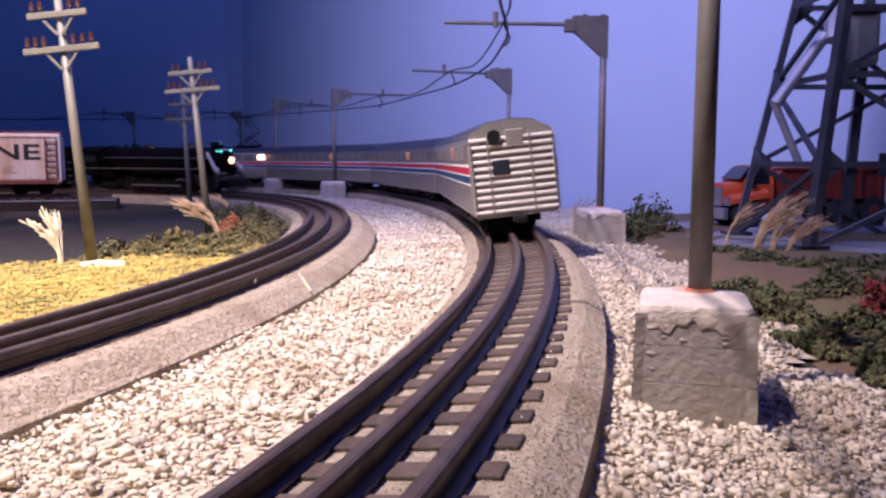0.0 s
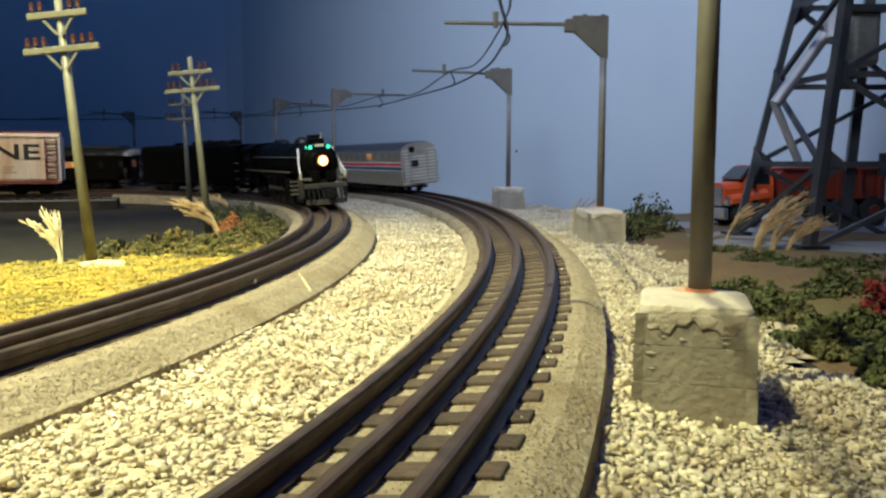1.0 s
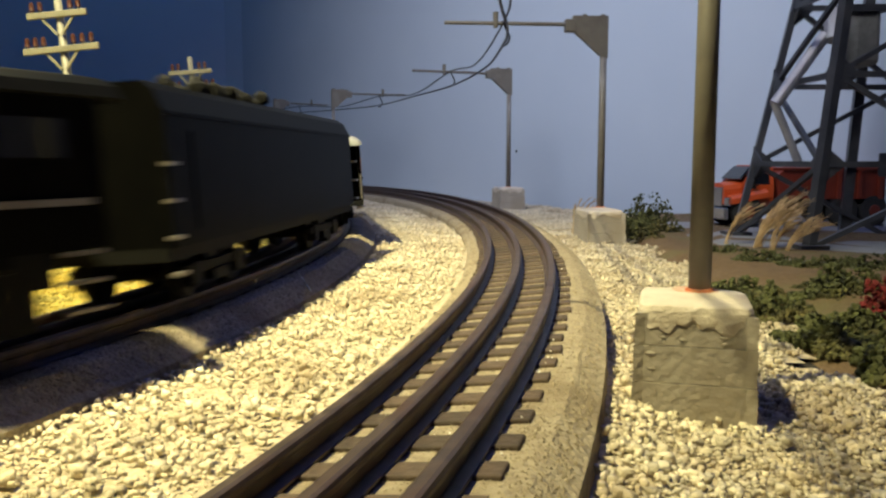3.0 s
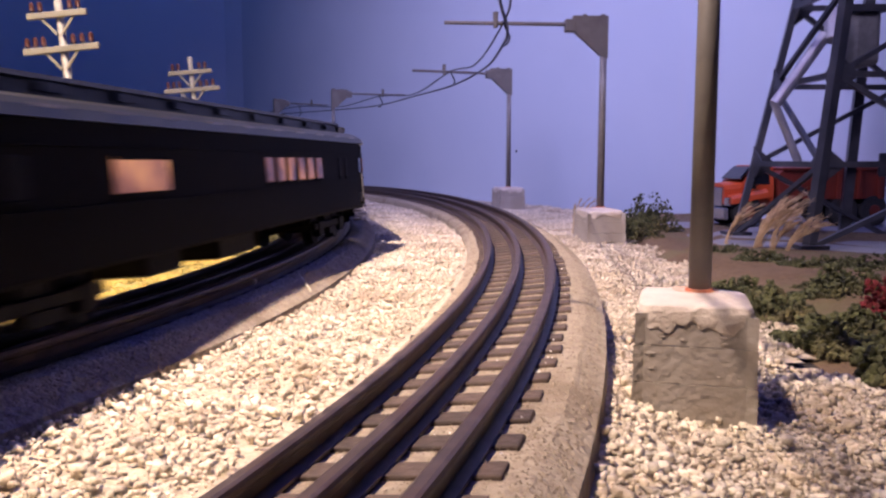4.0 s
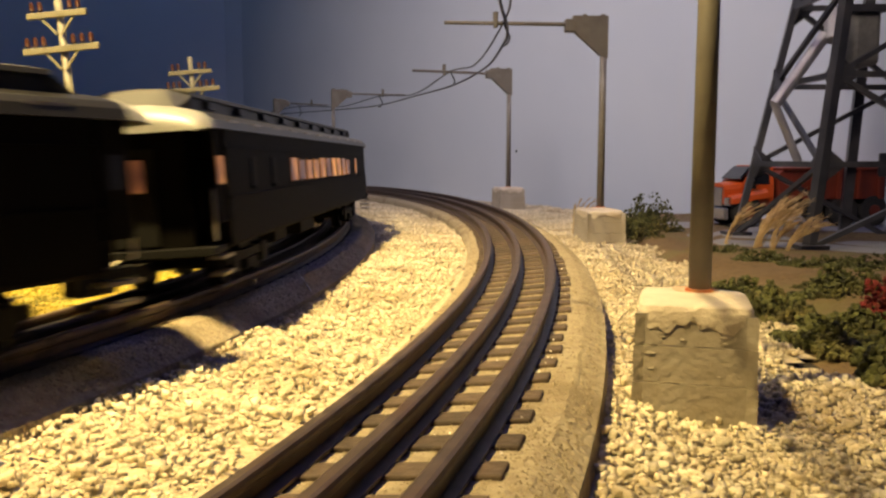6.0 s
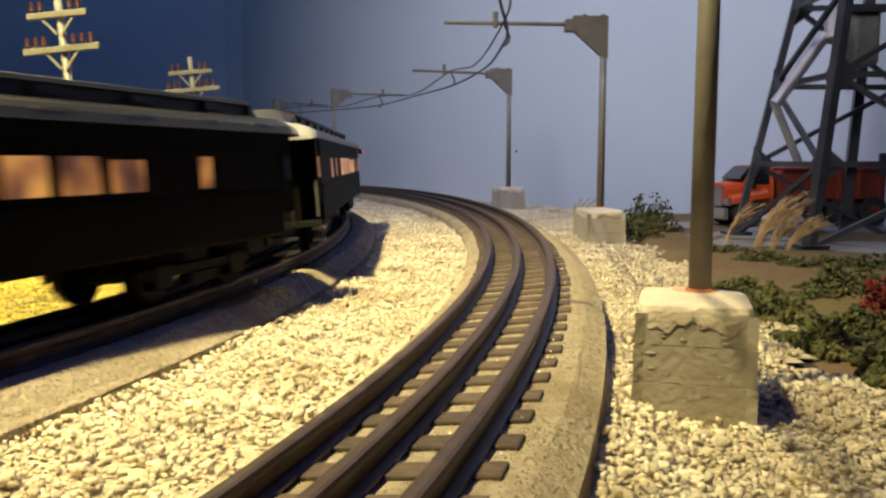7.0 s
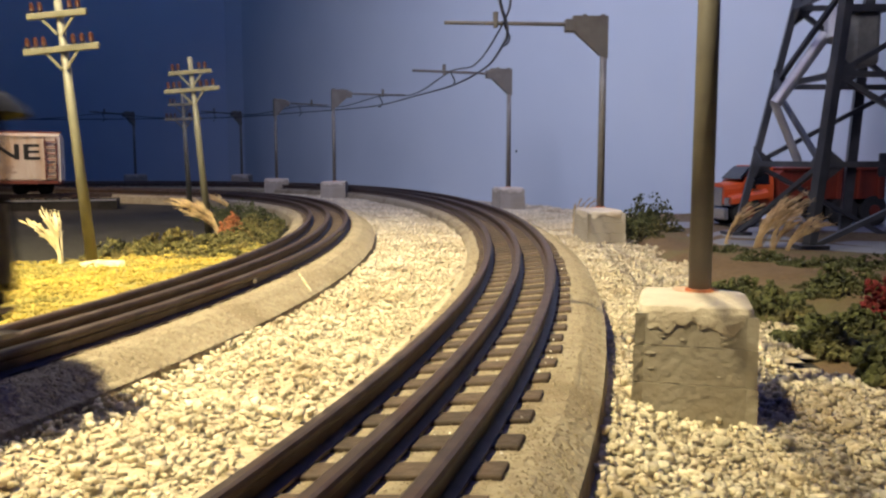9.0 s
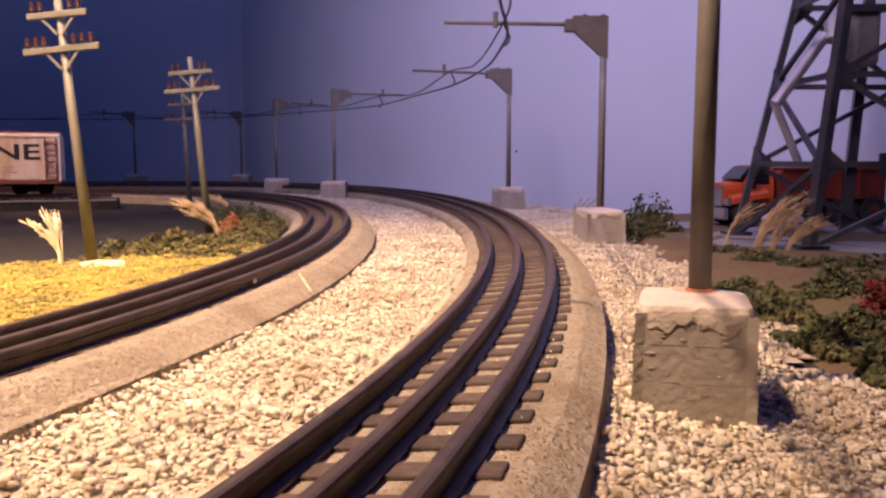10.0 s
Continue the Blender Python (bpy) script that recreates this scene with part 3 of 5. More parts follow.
# ---- overhead line ----
def footing(at, w, d, h, turn, label):
    """A block of glued cast layers under a whitened cap with a ragged lower edge."""
    th = thing("concrete_footing", Matrix.Translation(at) @ pose(0, 0, 0, 0, 0, turn), label, "footing", "mast footings")
    u = Vector(at) * 90
    for k, (z0, z1, grow) in enumerate(((0.0, 0.345, 1.03), (0.352, 0.66, 1.012), (0.667, 0.93, 1.0))):
        bm = bmesh.new()
        a, b = w / 2 * grow, d / 2 * grow
        box(bm, -a, a, -b, b, h * z0, h * z1)
        bmesh.ops.subdivide_edges(bm, edges=bm.edges, cuts=15, use_grid_fill=True)
        for v in bm.verts:
            c = v.co.copy()
            nz = noise.noise(c * 90 + u) + 0.6 * noise.noise(c * 260 + u)
            edge = (abs(c.x) / a > 0.97) and (abs(c.y) / b > 0.97)
            if abs(c.x) / a > 0.97:
                v.co.x += math.copysign(0.00010 * nz - (0.0009 if edge else 0), c.x)
            if abs(c.y) / b > 0.97:
                v.co.y += math.copysign(0.00010 * nz - (0.0009 if edge else 0), c.y)
        if k > 0:
            # crumbs of plaster and chips stuck to the faces
            g = random.Random(int(u.x * 10) + k)
            for _ in range(9 if k == 2 else 4):
                x, z = g.uniform(-a, a) * 0.9, h * g.uniform(z0 + 0.02, z1)
                ball(bm, (x, -b, z), w * g.uniform(0.012, 0.035), 1, (g.uniform(1, 2.6), 0.4, 0.6))
                ball(bm, (-a, g.uniform(-b, b) * 0.9, z), w * g.uniform(0.012, 0.03), 1, (0.4, g.uniform(1, 2.4), 0.6))
        part("block_layer", bm, M_CONCRETE, th)
    cap = bmesh.new()
    n = 120
    rows = []
    for grow, z, rag in ((0.990, 0.80, 1.0), (1.022, 0.815, 1.0), (1.026, 0.88, 0.5), (1.018, 0.95, 0.15), (0.985, 0.992, 0.0), (0.93, 1.004, 0.0), (0.6, 1.008, 0.0)):
        ring = []
        for i in range(n):
            t = i * math.tau / n
            c, q = math.cos(t), math.sin(t)
            e = (abs(c) ** 9 + abs(q) ** 9) ** (-1 / 9)
            p = Vector((c * e * w / 2 * grow, q * e * d / 2 * grow, 0))
            nz = noise.noise(p * 130 + u) + 0.5 * noise.noise(p * 420 + u)
            p.z = h * (z - rag * 0.13 * max(-0.6, nz)) + (0.00035 * nz if rag == 0 else 0)
            p.x *= 1 + 0.012 * noise.noise(Vector((p.x, p.y, p.z)) * 300 + u)
            p.y *= 1 + 0.012 * noise.noise(Vector((p.y, p.x, p.z)) * 300 - u)
            ring.append(cap.verts.new(p))
        rows.append(ring)
    for a, b in zip(rows, rows[1:]):
        for i in range(n):
            cap.faces.new((a[i], a[(i + 1) % n], b[(i + 1) % n], b[i]))
    cap.faces.new(rows[-1])
    part("cap", cap, M_CAP, th, "whitened cap with a ragged lower edge")
    return th


def mast(at, arm_to, base_z, label, length, h, plate=0.032):
    """A pole with a triangular gusset and a horizontal arm towards arm_to."""
    at = Vector((at[0], at[1], base_z))
    d = Vector((arm_to[0] - at.x, arm_to[1] - at.y, 0)).normalized()
    a = math.degrees(math.atan2(d.y, d.x))
    th = thing("catenary_mast", Matrix.Translation(at) @ pose(0, 0, 0, 0, 0, a), label, "catenary mast", "catenary masts")
    part("pole", rodded((0, 0, -0.002), (0, 0, h - plate * 0.9), 0.0034, 0.0031, sides=32), M_POLE, th, smooth=True)
    bm = bmesh.new()
    o = [(-0.0035, h + 0.001), (-0.0035, h - plate * 1.15), (0.002, h - plate * 1.1), (plate * 0.9, h - 0.012), (plate * 0.9, h + 0.001)]
    prism(bm, o, -0.0032, 0.0032)
    bm.transform(Matrix.Rotation(math.pi / 2, 4, "X"))
    bmesh.ops.recalc_face_normals(bm, faces=bm.faces)
    part("gusset", bm, M_POLE, th)
    part("clamp", boxed(plate * 0.8, plate * 1.12, -0.004, 0.004, h - 0.0135, h - 0.002, bevel=0.001), M_POLE, th)
    for x, z in ((0.001, h + 0.001), (plate * 0.55, h + 0.001), (plate * 0.92, h - 0.0125)):
        part("bolt", rodded((x, 0, z - 0.001), (x, 0, z + 0.0016), 0.0021, sides=8), M_POLE, th)
    part("arm", rodded((plate * 0.5, 0, h - 0.0065), (length, 0, h - 0.0055), 0.0019, 0.0017, sides=12), M_POLE, th)
    bm = rodded((length * 0.68, 0, h - 0.010), (length * 0.68, 0, h + 0.004), 0.0022, 0.0026, sides=12)
    part("insulator", bm, M_POLE, th)
    part("collar", rodded((0, 0, -0.0015), (0, 0, 0.0012), 0.0052, 0.004, sides=18), M_RUST, th, "rust-red stained ring at the foot")
    part("rust_stain", rodded((0.001, -0.002, -0.002), (0.001, -0.002, 0.0004), 0.0095, 0.0070, sides=14), M_STAIN, th, "faint orange rust stain")
    return th


FEET = [
    # mast foot, width, depth, height and turn of its block, point over which the arm reaches, arm length
    ((0.0785, 0.248), 0.0308, 0.034, -15, (0.010, 0.262), 0.145),
    ((0.146, 0.761), 0.0310, 0.055, 3, (0.0, 0.755), 0.145),
    ((0.096, 1.209), 0.036, 0.040, 12, (-0.05, 1.165), 0.145),
    ((-0.205, 1.552), 0.044, 0.044, 0, (-0.10, 1.60), 0.145),
    ((-0.364, 1.800), 0.050, 0.048, 10, (-0.27, 1.90), 0.145),
    ((-0.553, 2.262), 0.046, 0.046, 0, (-0.62, 2.14), 0.145),
    ((-0.854, 2.285), 0.046, 0.046, 0, (-0.92, 2.15), 0.145),
]
SHIFT = {0: (-0.0045, -0.0095), 1: (-0.0060, -0.026)}     # some poles stand off the middle of their blocks
for k, (p, w, d, turn, to, length) in enumerate(FEET):
    dx, dy = SHIFT.get(k, (0, 0))
    tall = 0.0295 if k == 1 else 0.0335
    footing((p[0] + dx, p[1] + dy, GZ), w, d, tall, turn, "rough cast concrete block in the gravel with chipped top edge" if k == 0 else "pale cast concrete block footing beside the track")
    mast(p, to, GZ + tall, "grey metal catenary mast with gusset plate and arm over the track", length, 0.1725 if k == 1 else 0.170)


def overhead_wire():
    th = thing("overhead_wire", Matrix(), "dark sagging overhead wire hung below the mast arms", "overhead wire")
    low = [(-0.05, -0.25, 0.163), (-0.012, 0.0, 0.158), (0.010, 0.26, 0.155), (0.034, 0.514, 0.152), (0.050, 0.65, 0.152), (0.0525, 0.745, 0.152), (0.046, 0.92, 0.152), (0.0125, 1.136, 0.1525), (-0.045, 1.33, 0.153),
           (-0.122, 1.56, 0.153), (-0.21, 1.70, 0.154), (-0.325, 1.865, 0.157), (-0.45, 2.0, 0.157), (-0.585, 2.10, 0.157), (-0.85, 2.16, 0.157), (-1.2, 2.18, 0.157), (-2.0, 2.2, 0.157)]
    part("contact_wire", tube(bmesh.new(), spline(low, 10), 0.0011), M_WIRE, th)
    hang = [(0.012, 0.26, 0.174), (0.054, 0.755, 0.174), (0.010, 1.155, 0.173), (-0.122, 1.585, 0.172), (-0.325, 1.87, 0.171), (-0.585, 2.11, 0.171), (-0.89, 2.165, 0.171)]
    sag = [(0.040, 0.5, 0.156), (0.039, 1.0, 0.1655), (-0.048, 1.35, 0.1575), (-0.212, 1.72, 0.161), (-0.46, 2.0, 0.160), (-0.73, 2.14, 0.160)]
    pts = []
    for a, b in zip(hang, sag):
        pts += [a, b]
    pts += [hang[-1], (-1.1, 2.17, 0.157), (-1.5, 2.18, 0.171)]
    pts = [(-0.05, -0.2, 0.16)] + pts
    part("messenger_wire", tube(bmesh.new(), spline(pts, 8), 0.0009), M_WIRE, th)
    for a in hang:
        x, y, z = a
        loop = [(x, y, z + 0.002), (x + 0.003, y, z - 0.006), (x + 0.006, y, z - 0.012), (x + 0.004, y, z - 0.018), (x - 0.001, y - 0.002, z - 0.021)]
        part("hanger", tube(bmesh.new(), spline(loop, 5), 0.0009), M_WIRE, th)


overhead_wire()


# ---- telegraph poles ----
def telegraph_pole(at, lean_x, turn, tall, label, arms=(0.895, 0.775), wide=1.0):
    th = thing("telegraph_pole", Matrix.Translation(at) @ pose(0, 0, 0, 0, lean_x, turn), label, "telegraph pole", "telegraph poles")
    part("pole", rodded((0, 0, -0.004), (0, 0, tall), 0.0039, 0.0023, sides=24), M_TELE, th, smooth=True)
    for z, half, pins in ((tall * arms[0], 0.020 * wide, (-0.0165, -0.011, 0.009, 0.0145)), (tall * arms[1], 0.0255 * wide, (-0.0225, -0.017, -0.0115, 0.0085, 0.0145, 0.0205))):
        arm = part("crossarm", boxed(-half, half, -0.0047, -0.0017, z - 0.002, z + 0.002, bevel=0.0004), M_TELE, th)
        for sgn in (-1, 1):
            part("brace", bar(bmesh.new(), (sgn * 0.0015, -0.003, z - 0.013), (sgn * 0.0105, -0.003, z - 0.002), 0.0013, 0.0016), M_TELE, th)
        for x in pins:
            bm = bmesh.new()
            rod(bm, (x, -0.003, z + 0.002), (x, -0.003, z + 0.0035), 0.0009, sides=8)
            rod(bm, (x, -0.003, z + 0.0035), (x, -0.003, z + 0.0055), 0.0019, 0.0015, sides=10)
            rod(bm, (x, -0.003, z + 0.0055), (x, -0.003, z + 0.0075), 0.0017, 0.0017, sides=10)
            ball(bm, (x, -0.003, z + 0.0078), 0.0015, 1)
            part("insulator", bm, M_INSUL, arm, "red-brown glass insulator")
    return th


telegraph_pole((-0.2365, 0.549, GZ + 0.002), -5.0, -3, 0.186, "tan plastic telegraph pole with two crossarms leaning over the turf")
telegraph_pole((-0.2290, 0.800, GZ), -4.6, 0, 0.172, "tan plastic telegraph pole with two crossarms behind the bushes", (0.915, 0.818), 1.04)
telegraph_pole((-0.358, 1.16, GZ), -2.0, 3, 0.168, "tan plastic telegraph pole far back by the yard")


# ---- plants ----
def ico():
    bm = bmesh.new()
    bmesh.ops.create_icosphere(bm, subdivisions=1, radius=1)
    out = np.array([v.co[:] for v in bm.verts]), np.array([[v.index for v in f.verts] for f in bm.faces])
    bm.free()
    return out


ICO_V, ICO_F = ico()


def clump(name, at, size, n, material, rng, label, category="bush", leaf=0.0035, group=""):
    """A low bush of many small ragged clumps."""
    g = np.random.default_rng(rng.randrange(10 ** 6))
    a, r = g.uniform(0, 6.283, n), g.uniform(0, 1, n) ** 0.5
    wob = 1 + 0.25 * np.sin(3 * a + g.uniform(0, 6)) + 0.12 * np.sin(7 * a + g.uniform(0, 6))
    lump = 0.75 + 0.35 * np.sin(a * 2 + r * 5 + g.uniform(0, 6))
    at_ = np.stack([np.cos(a) * r * size[0] * wob, np.sin(a) * r * size[1] * wob, size[2] * np.sqrt(1 - r * r) * lump * g.uniform(0.25, 1.0, n)], 1)
    q = leaf * g.uniform(0.5, 1.35, n)
    v = ICO_V[None] * g.uniform(0.5, 1.3, (n, 1, 3)) + g.uniform(-0.45, 0.45, (n, len(ICO_V), 3))
    v = v * q[:, None, None] + at_[:, None]
    f = (ICO_F[None] + (np.arange(n) * len(ICO_V))[:, None, None]).reshape(-1, 3)
    me = bpy.data.meshes.new("foliage")
    me.from_pydata(v.reshape(-1, 3).tolist(), [], f.tolist())
    me.materials.append(material)
    th = thing(name, Matrix.Translation(at), label, category, group)
    new("foliage", me).parent = th
    return th


def straw_tuft(at, tall, lean, n, rng, label, spread=0.35, material=None):
    """Dry stalks that fan out and droop."""
    th = thing("dry_grass_tuft", Matrix.Translation(at), label, "dry grass", "dry grass tufts")
    for _ in range(int(n * 1.8)):
        dx, dy = lean[0] + rng.uniform(-spread, spread), lean[1] + rng.uniform(-spread, spread)
        h = tall * rng.uniform(0.65, 1.05)
        bx, by = rng.uniform(-0.0015, 0.0015), rng.uniform(-0.0015, 0.0015)
        pts = [(bx + dx * h * (k / 6) ** 1.9, by + dy * h * (k / 6) ** 1.9, h * (k / 6) * (1 - 0.22 * (k / 6) ** 2 * (abs(dx) + abs(dy)))) for k in range(7)]
        bm = bmesh.new()
        # a thin stem and a feathery plume of fine hairs
        tube(bm, pts, tall * 0.0075, 5)
        for k in range(3, 6):
            a, b = Vector(pts[k]), Vector(pts[k + 1])
            for _ in range(4):
                q = a.lerp(b, rng.random())
                e = (b - a) * rng.uniform(0.7, 1.3) + Vector((rng.uniform(-1, 1), rng.uniform(-1, 1), rng.uniform(-1, 1))) * tall * 0.035
                tube(bm, [q, q + e * 0.5, q + e], tall * 0.0065, 3)
        part("stalk", bm, material or M_STRAW, th)
    return th


turf_flock(26000, RNG)
PR = random.Random(11)
straw_tuft((-0.2500, 0.532, GZ + 0.004), 0.038, (-0.26, 0.05), 12, PR, "pale straw tuft lit brightly on the yellow turf", 0.28, M_STRAW_LIT)
straw_tuft((-0.2085, 0.760, GZ), 0.043, (-0.72, -0.1), 16, PR, "straw-coloured dry grass tuft behind the bushes", 0.3)
straw_tuft((-0.262, 1.02, GZ), 0.040, (-0.6, 0.0), 7, PR, "dull dry grass tuft by the inner track", 0.3)
for p, hgt, ln in (((0.236, 0.68), 0.040, (0.5, 0)), ((0.245, 0.64), 0.047, (0.55, 0)), ((0.252, 0.65), 0.052, (0.6, 0.05)), ((0.262, 0.62), 0.035, (0.75, 0.0)), ((0.252, 0.625), 0.036, (0.4, -0.1))):
    straw_tuft((*p, GZ), hgt, ln, 9, PR, "brown dry grass tuft drooping beside the tower", 0.25)
straw_tuft((0.128, 0.80, GZ), 0.040, (0.35, 0.0), 5, PR, "thin straw tuft behind the footing", 0.3)
for x, y, sx, sy, h, n, m, lab in (
        (-0.232, 0.602, 0.032, 0.028, 0.016, 240, M_OLIVE, "olive clump-foliage bush on the turf"),
        (-0.196, 0.585, 0.030, 0.026, 0.017, 240, M_OLIVE, "olive clump-foliage bush on the turf"),
        (-0.165, 0.580, 0.022, 0.024, 0.013, 180, M_OLIVE, "olive clump-foliage bush on the turf"),
        (-0.218, 0.66, 0.034, 0.03, 0.018, 240, M_BUSHY, "yellow-green foliage bush on the turf"),
        (-0.172, 0.650, 0.028, 0.035, 0.017, 220, M_OLIVE, "olive clump-foliage bush near the inner track"),
        (-0.178, 0.730, 0.028, 0.04, 0.018, 220, M_OLIVE, "olive clump-foliage bush near the inner track"),
        (-0.192, 0.82, 0.030, 0.04, 0.018, 200, M_OLIVE, "olive clump-foliage bush near the inner track"),
        (-0.225, 0.93, 0.04, 0.05, 0.020, 200, M_BUSH, "dark olive bush beside the yard"),
        (-0.252, 1.0, 0.04, 0.04, 0.024, 180, M_BUSH, "dark olive bush beside the yard"),
        (-0.1925, 0.745, 0.0105, 0.0105, 0.026, 150, M_BUSHR, "round rust-orange bush on the turf"),
        (0.175, 0.745, 0.024, 0.03, 0.028, 160, M_BUSH, "dark green bush behind the gravel"),
        (0.200, 0.80, 0.030, 0.03, 0.040, 260, M_BUSH, "taller dark green bush near the backdrop"),
        (0.150, 0.375, 0.018, 0.025, 0.014, 170, M_BUSH, "low dark green bush at the gravel edge"),
        (0.158, 0.425, 0.018, 0.025, 0.013, 150, M_BUSH, "low dark green bush at the gravel edge"),
        (0.216, 0.615, 0.020, 0.02, 0.010, 130, M_BUSH, "low dark green bush before the slab"),
        (0.222, 0.565, 0.022, 0.018, 0.011, 150, M_BUSH, "low dark green bush before the slab"),
        (0.245, 0.535, 0.025, 0.018, 0.011, 160, M_BUSH, "low dark green bush before the slab"),
        (0.280, 0.525, 0.025, 0.018, 0.013, 170, M_BUSH, "low dark green bush before the slab"),
        (0.200, 0.420, 0.018, 0.02, 0.014, 150, M_BUSH, "dark green bush on the soil"),
        (0.222, 0.440, 0.022, 0.025, 0.017, 200, M_BUSH, "dark green bush on the soil"),
        (0.152, 0.318, 0.016, 0.018, 0.012, 170, M_BUSH, "dark green bush at the gravel edge"),
        (0.172, 0.335, 0.020, 0.022, 0.013, 200, M_BUSH, "dark green bush at the gravel edge"),
        (0.154, 0.272, 0.013, 0.015, 0.013, 150, M_BUSH, "dark green bush in the shade of the mast"),
        (0.170, 0.285, 0.016, 0.018, 0.015, 180, M_BUSH, "dark green bush beside the gravel"),
        (0.189, 0.352, 0.008, 0.008, 0.024, 80, M_FLOWER, "small red flowering shrub")):
    clump("bush", (x, y, GZ), (sx, sy, h), int(n * 6.0), m, PR, lab, leaf=0.00115)


# ---- steel tower on its slab ----
def tower():
    tagged(part("concrete_slab", boxed(0.228, 0.70, 0.555, 0.93, GZ - 0.001, GZ + 0.004, bevel=0.001), M_SLAB), "grey concrete slab under the steel tower", "slab", kind="structure")
    z0 = GZ + 0.004
    th = thing("steel_tower", pose(0.42, 0.71, z0), "dark blue-grey lattice steel tower on a concrete slab", "tower")
    h = 0.41
    low = [Vector((-0.145, 0.056, 0)), Vector((-0.131, -0.067, 0)), Vector((0.145, -0.060, 0)), Vector((0.135, 0.065, 0))]
    top = [Vector((-0.059, 0.045, h)), Vector((-0.082, -0.050, h)), Vector((0.100, -0.045, h)), Vector((0.090, 0.050, h))]
    corner = lambda i, z: low[i].lerp(top[i], z / h)
    for i in range(4):
        part("leg", bar(bmesh.new(), corner(i, 0), corner(i, h), *((0.0058, 0.0058) if i == 0 else (0.0076, 0.0076))), M_TOWER, th)
        q = corner(i, 0)
        part("foot_plate", boxed(q.x - 0.011, q.x + 0.011, q.y - 0.011, q.y + 0.011, -0.001, 0.003), M_TOWER, th)
    part("column", bar(bmesh.new(), (-0.040, 0.065, 0), (-0.018, 0.06, h), 0.0085, 0.0085), M_TOWER, th)
    levels = [0.0, 0.066, 0.136, 0.206, 0.276, 0.346, 0.405]
    for a, b in zip(levels, levels[1:]):
        for i in range(4):
            j = (i + 1) % 4
            part("girt", bar(bmesh.new(), corner(i, b), corner(j, b), 0.0046, 0.0046), M_TOWER, th)
            # single diagonals that zigzag up the faces; the long faces have two bays
            up = levels.index(a) % 2 == 0
            if i in (1, 3):
                if i == 3:
                    up = not up
                mid = lambda z: (corner(i, z) + corner(j, z)) / 2
                for c in (i, j):
                    u, w = (corner(c, a), mid(b)) if up else (corner(c, b), mid(a))
                    part("diagonal", bar(bmesh.new(), u, w, 0.0040, 0.0040), M_TOWER, th)
                part("stub_plate", boxed(mid(b).x - 0.012, mid(b).x + 0.012, mid(b).y - 0.0015, mid(b).y + 0.0015, b - 0.012, b + 0.010, bevel=0.0012), M_TOWER, th)
            else:
                u, w = (corner(i, a), corner(j, b)) if (up if i == 0 else not up) else (corner(i, b), corner(j, a))
                part("diagonal", bar(bmesh.new(), u, w, 0.0038, 0.0038), M_TOWER, th)
            for c in (i, j):
                q = corner(c, b)
                w = (corner(j if c == i else i, b) - q).normalized()
                bm = bmesh.new()
                vs = [bm.verts.new(q + w * u + Vector((0, 0, k))) for u, k in ((0, 0.016), (0.016, 0.003), (0.016, -0.003), (0, -0.016))]
                f = bm.faces.new(vs)
                ex = bmesh.ops.extrude_face_region(bm, geom=[f])
                nrm = w.cross(Vector((0, 0, 1))) * 0.0015
                for v in ex["geom"]:
                    if isinstance(v, bmesh.types.BMVert):
                        v.co += nrm
                part("gusset", bm, M_TOWER, th)
    # a bright pipe inside, a hopper and a ladder
    part("chute", rodded((-0.096, 0.0, 0.175), (-0.136, 0.0, 0.117), 0.0052, sides=14), M_SILVER, th, "bright silver pipe")
    part("chute_elbow", rodded((-0.137, 0.0, 0.119), (-0.113, 0.0, 0.066), 0.0034, sides=12), M_SILVER, th, "bright silver pipe")
    part("valve", rodded((-0.090, -0.004, 0.170), (-0.088, 0.004, 0.195), 0.008, sides=16), M_SILVER, th)
    part("hopper", boxed(-0.072, -0.048, 0.0, 0.035, 0.150, 0.196, bevel=0.004), M_SLAB, th, "grey hopper")
    part("hopper_rim", boxed(-0.075, -0.045, -0.003, 0.038, 0.194, 0.200), M_TOWER, th)
    lad = part("ladder", bar(bmesh.new(), (-0.060, -0.085, 0.0), (-0.052, -0.060, 0.40), 0.0022, 0.0022), M_TOWER, th)
    part("stile", bar(bmesh.new(), (-0.044, -0.085, 0.0), (-0.036, -0.060, 0.40), 0.0022, 0.0022), M_TOWER, lad)
    for k in range(29):
        z = 0.012 + k * 0.0135
        u = z / 0.40
        part("rung", bar(bmesh.new(), (-0.060 + 0.008 * u, -0.085 + 0.025 * u, z), (-0.044 + 0.008 * u, -0.085 + 0.025 * u, z), 0.0013, 0.0013), M_TOWER, lad)


tower()


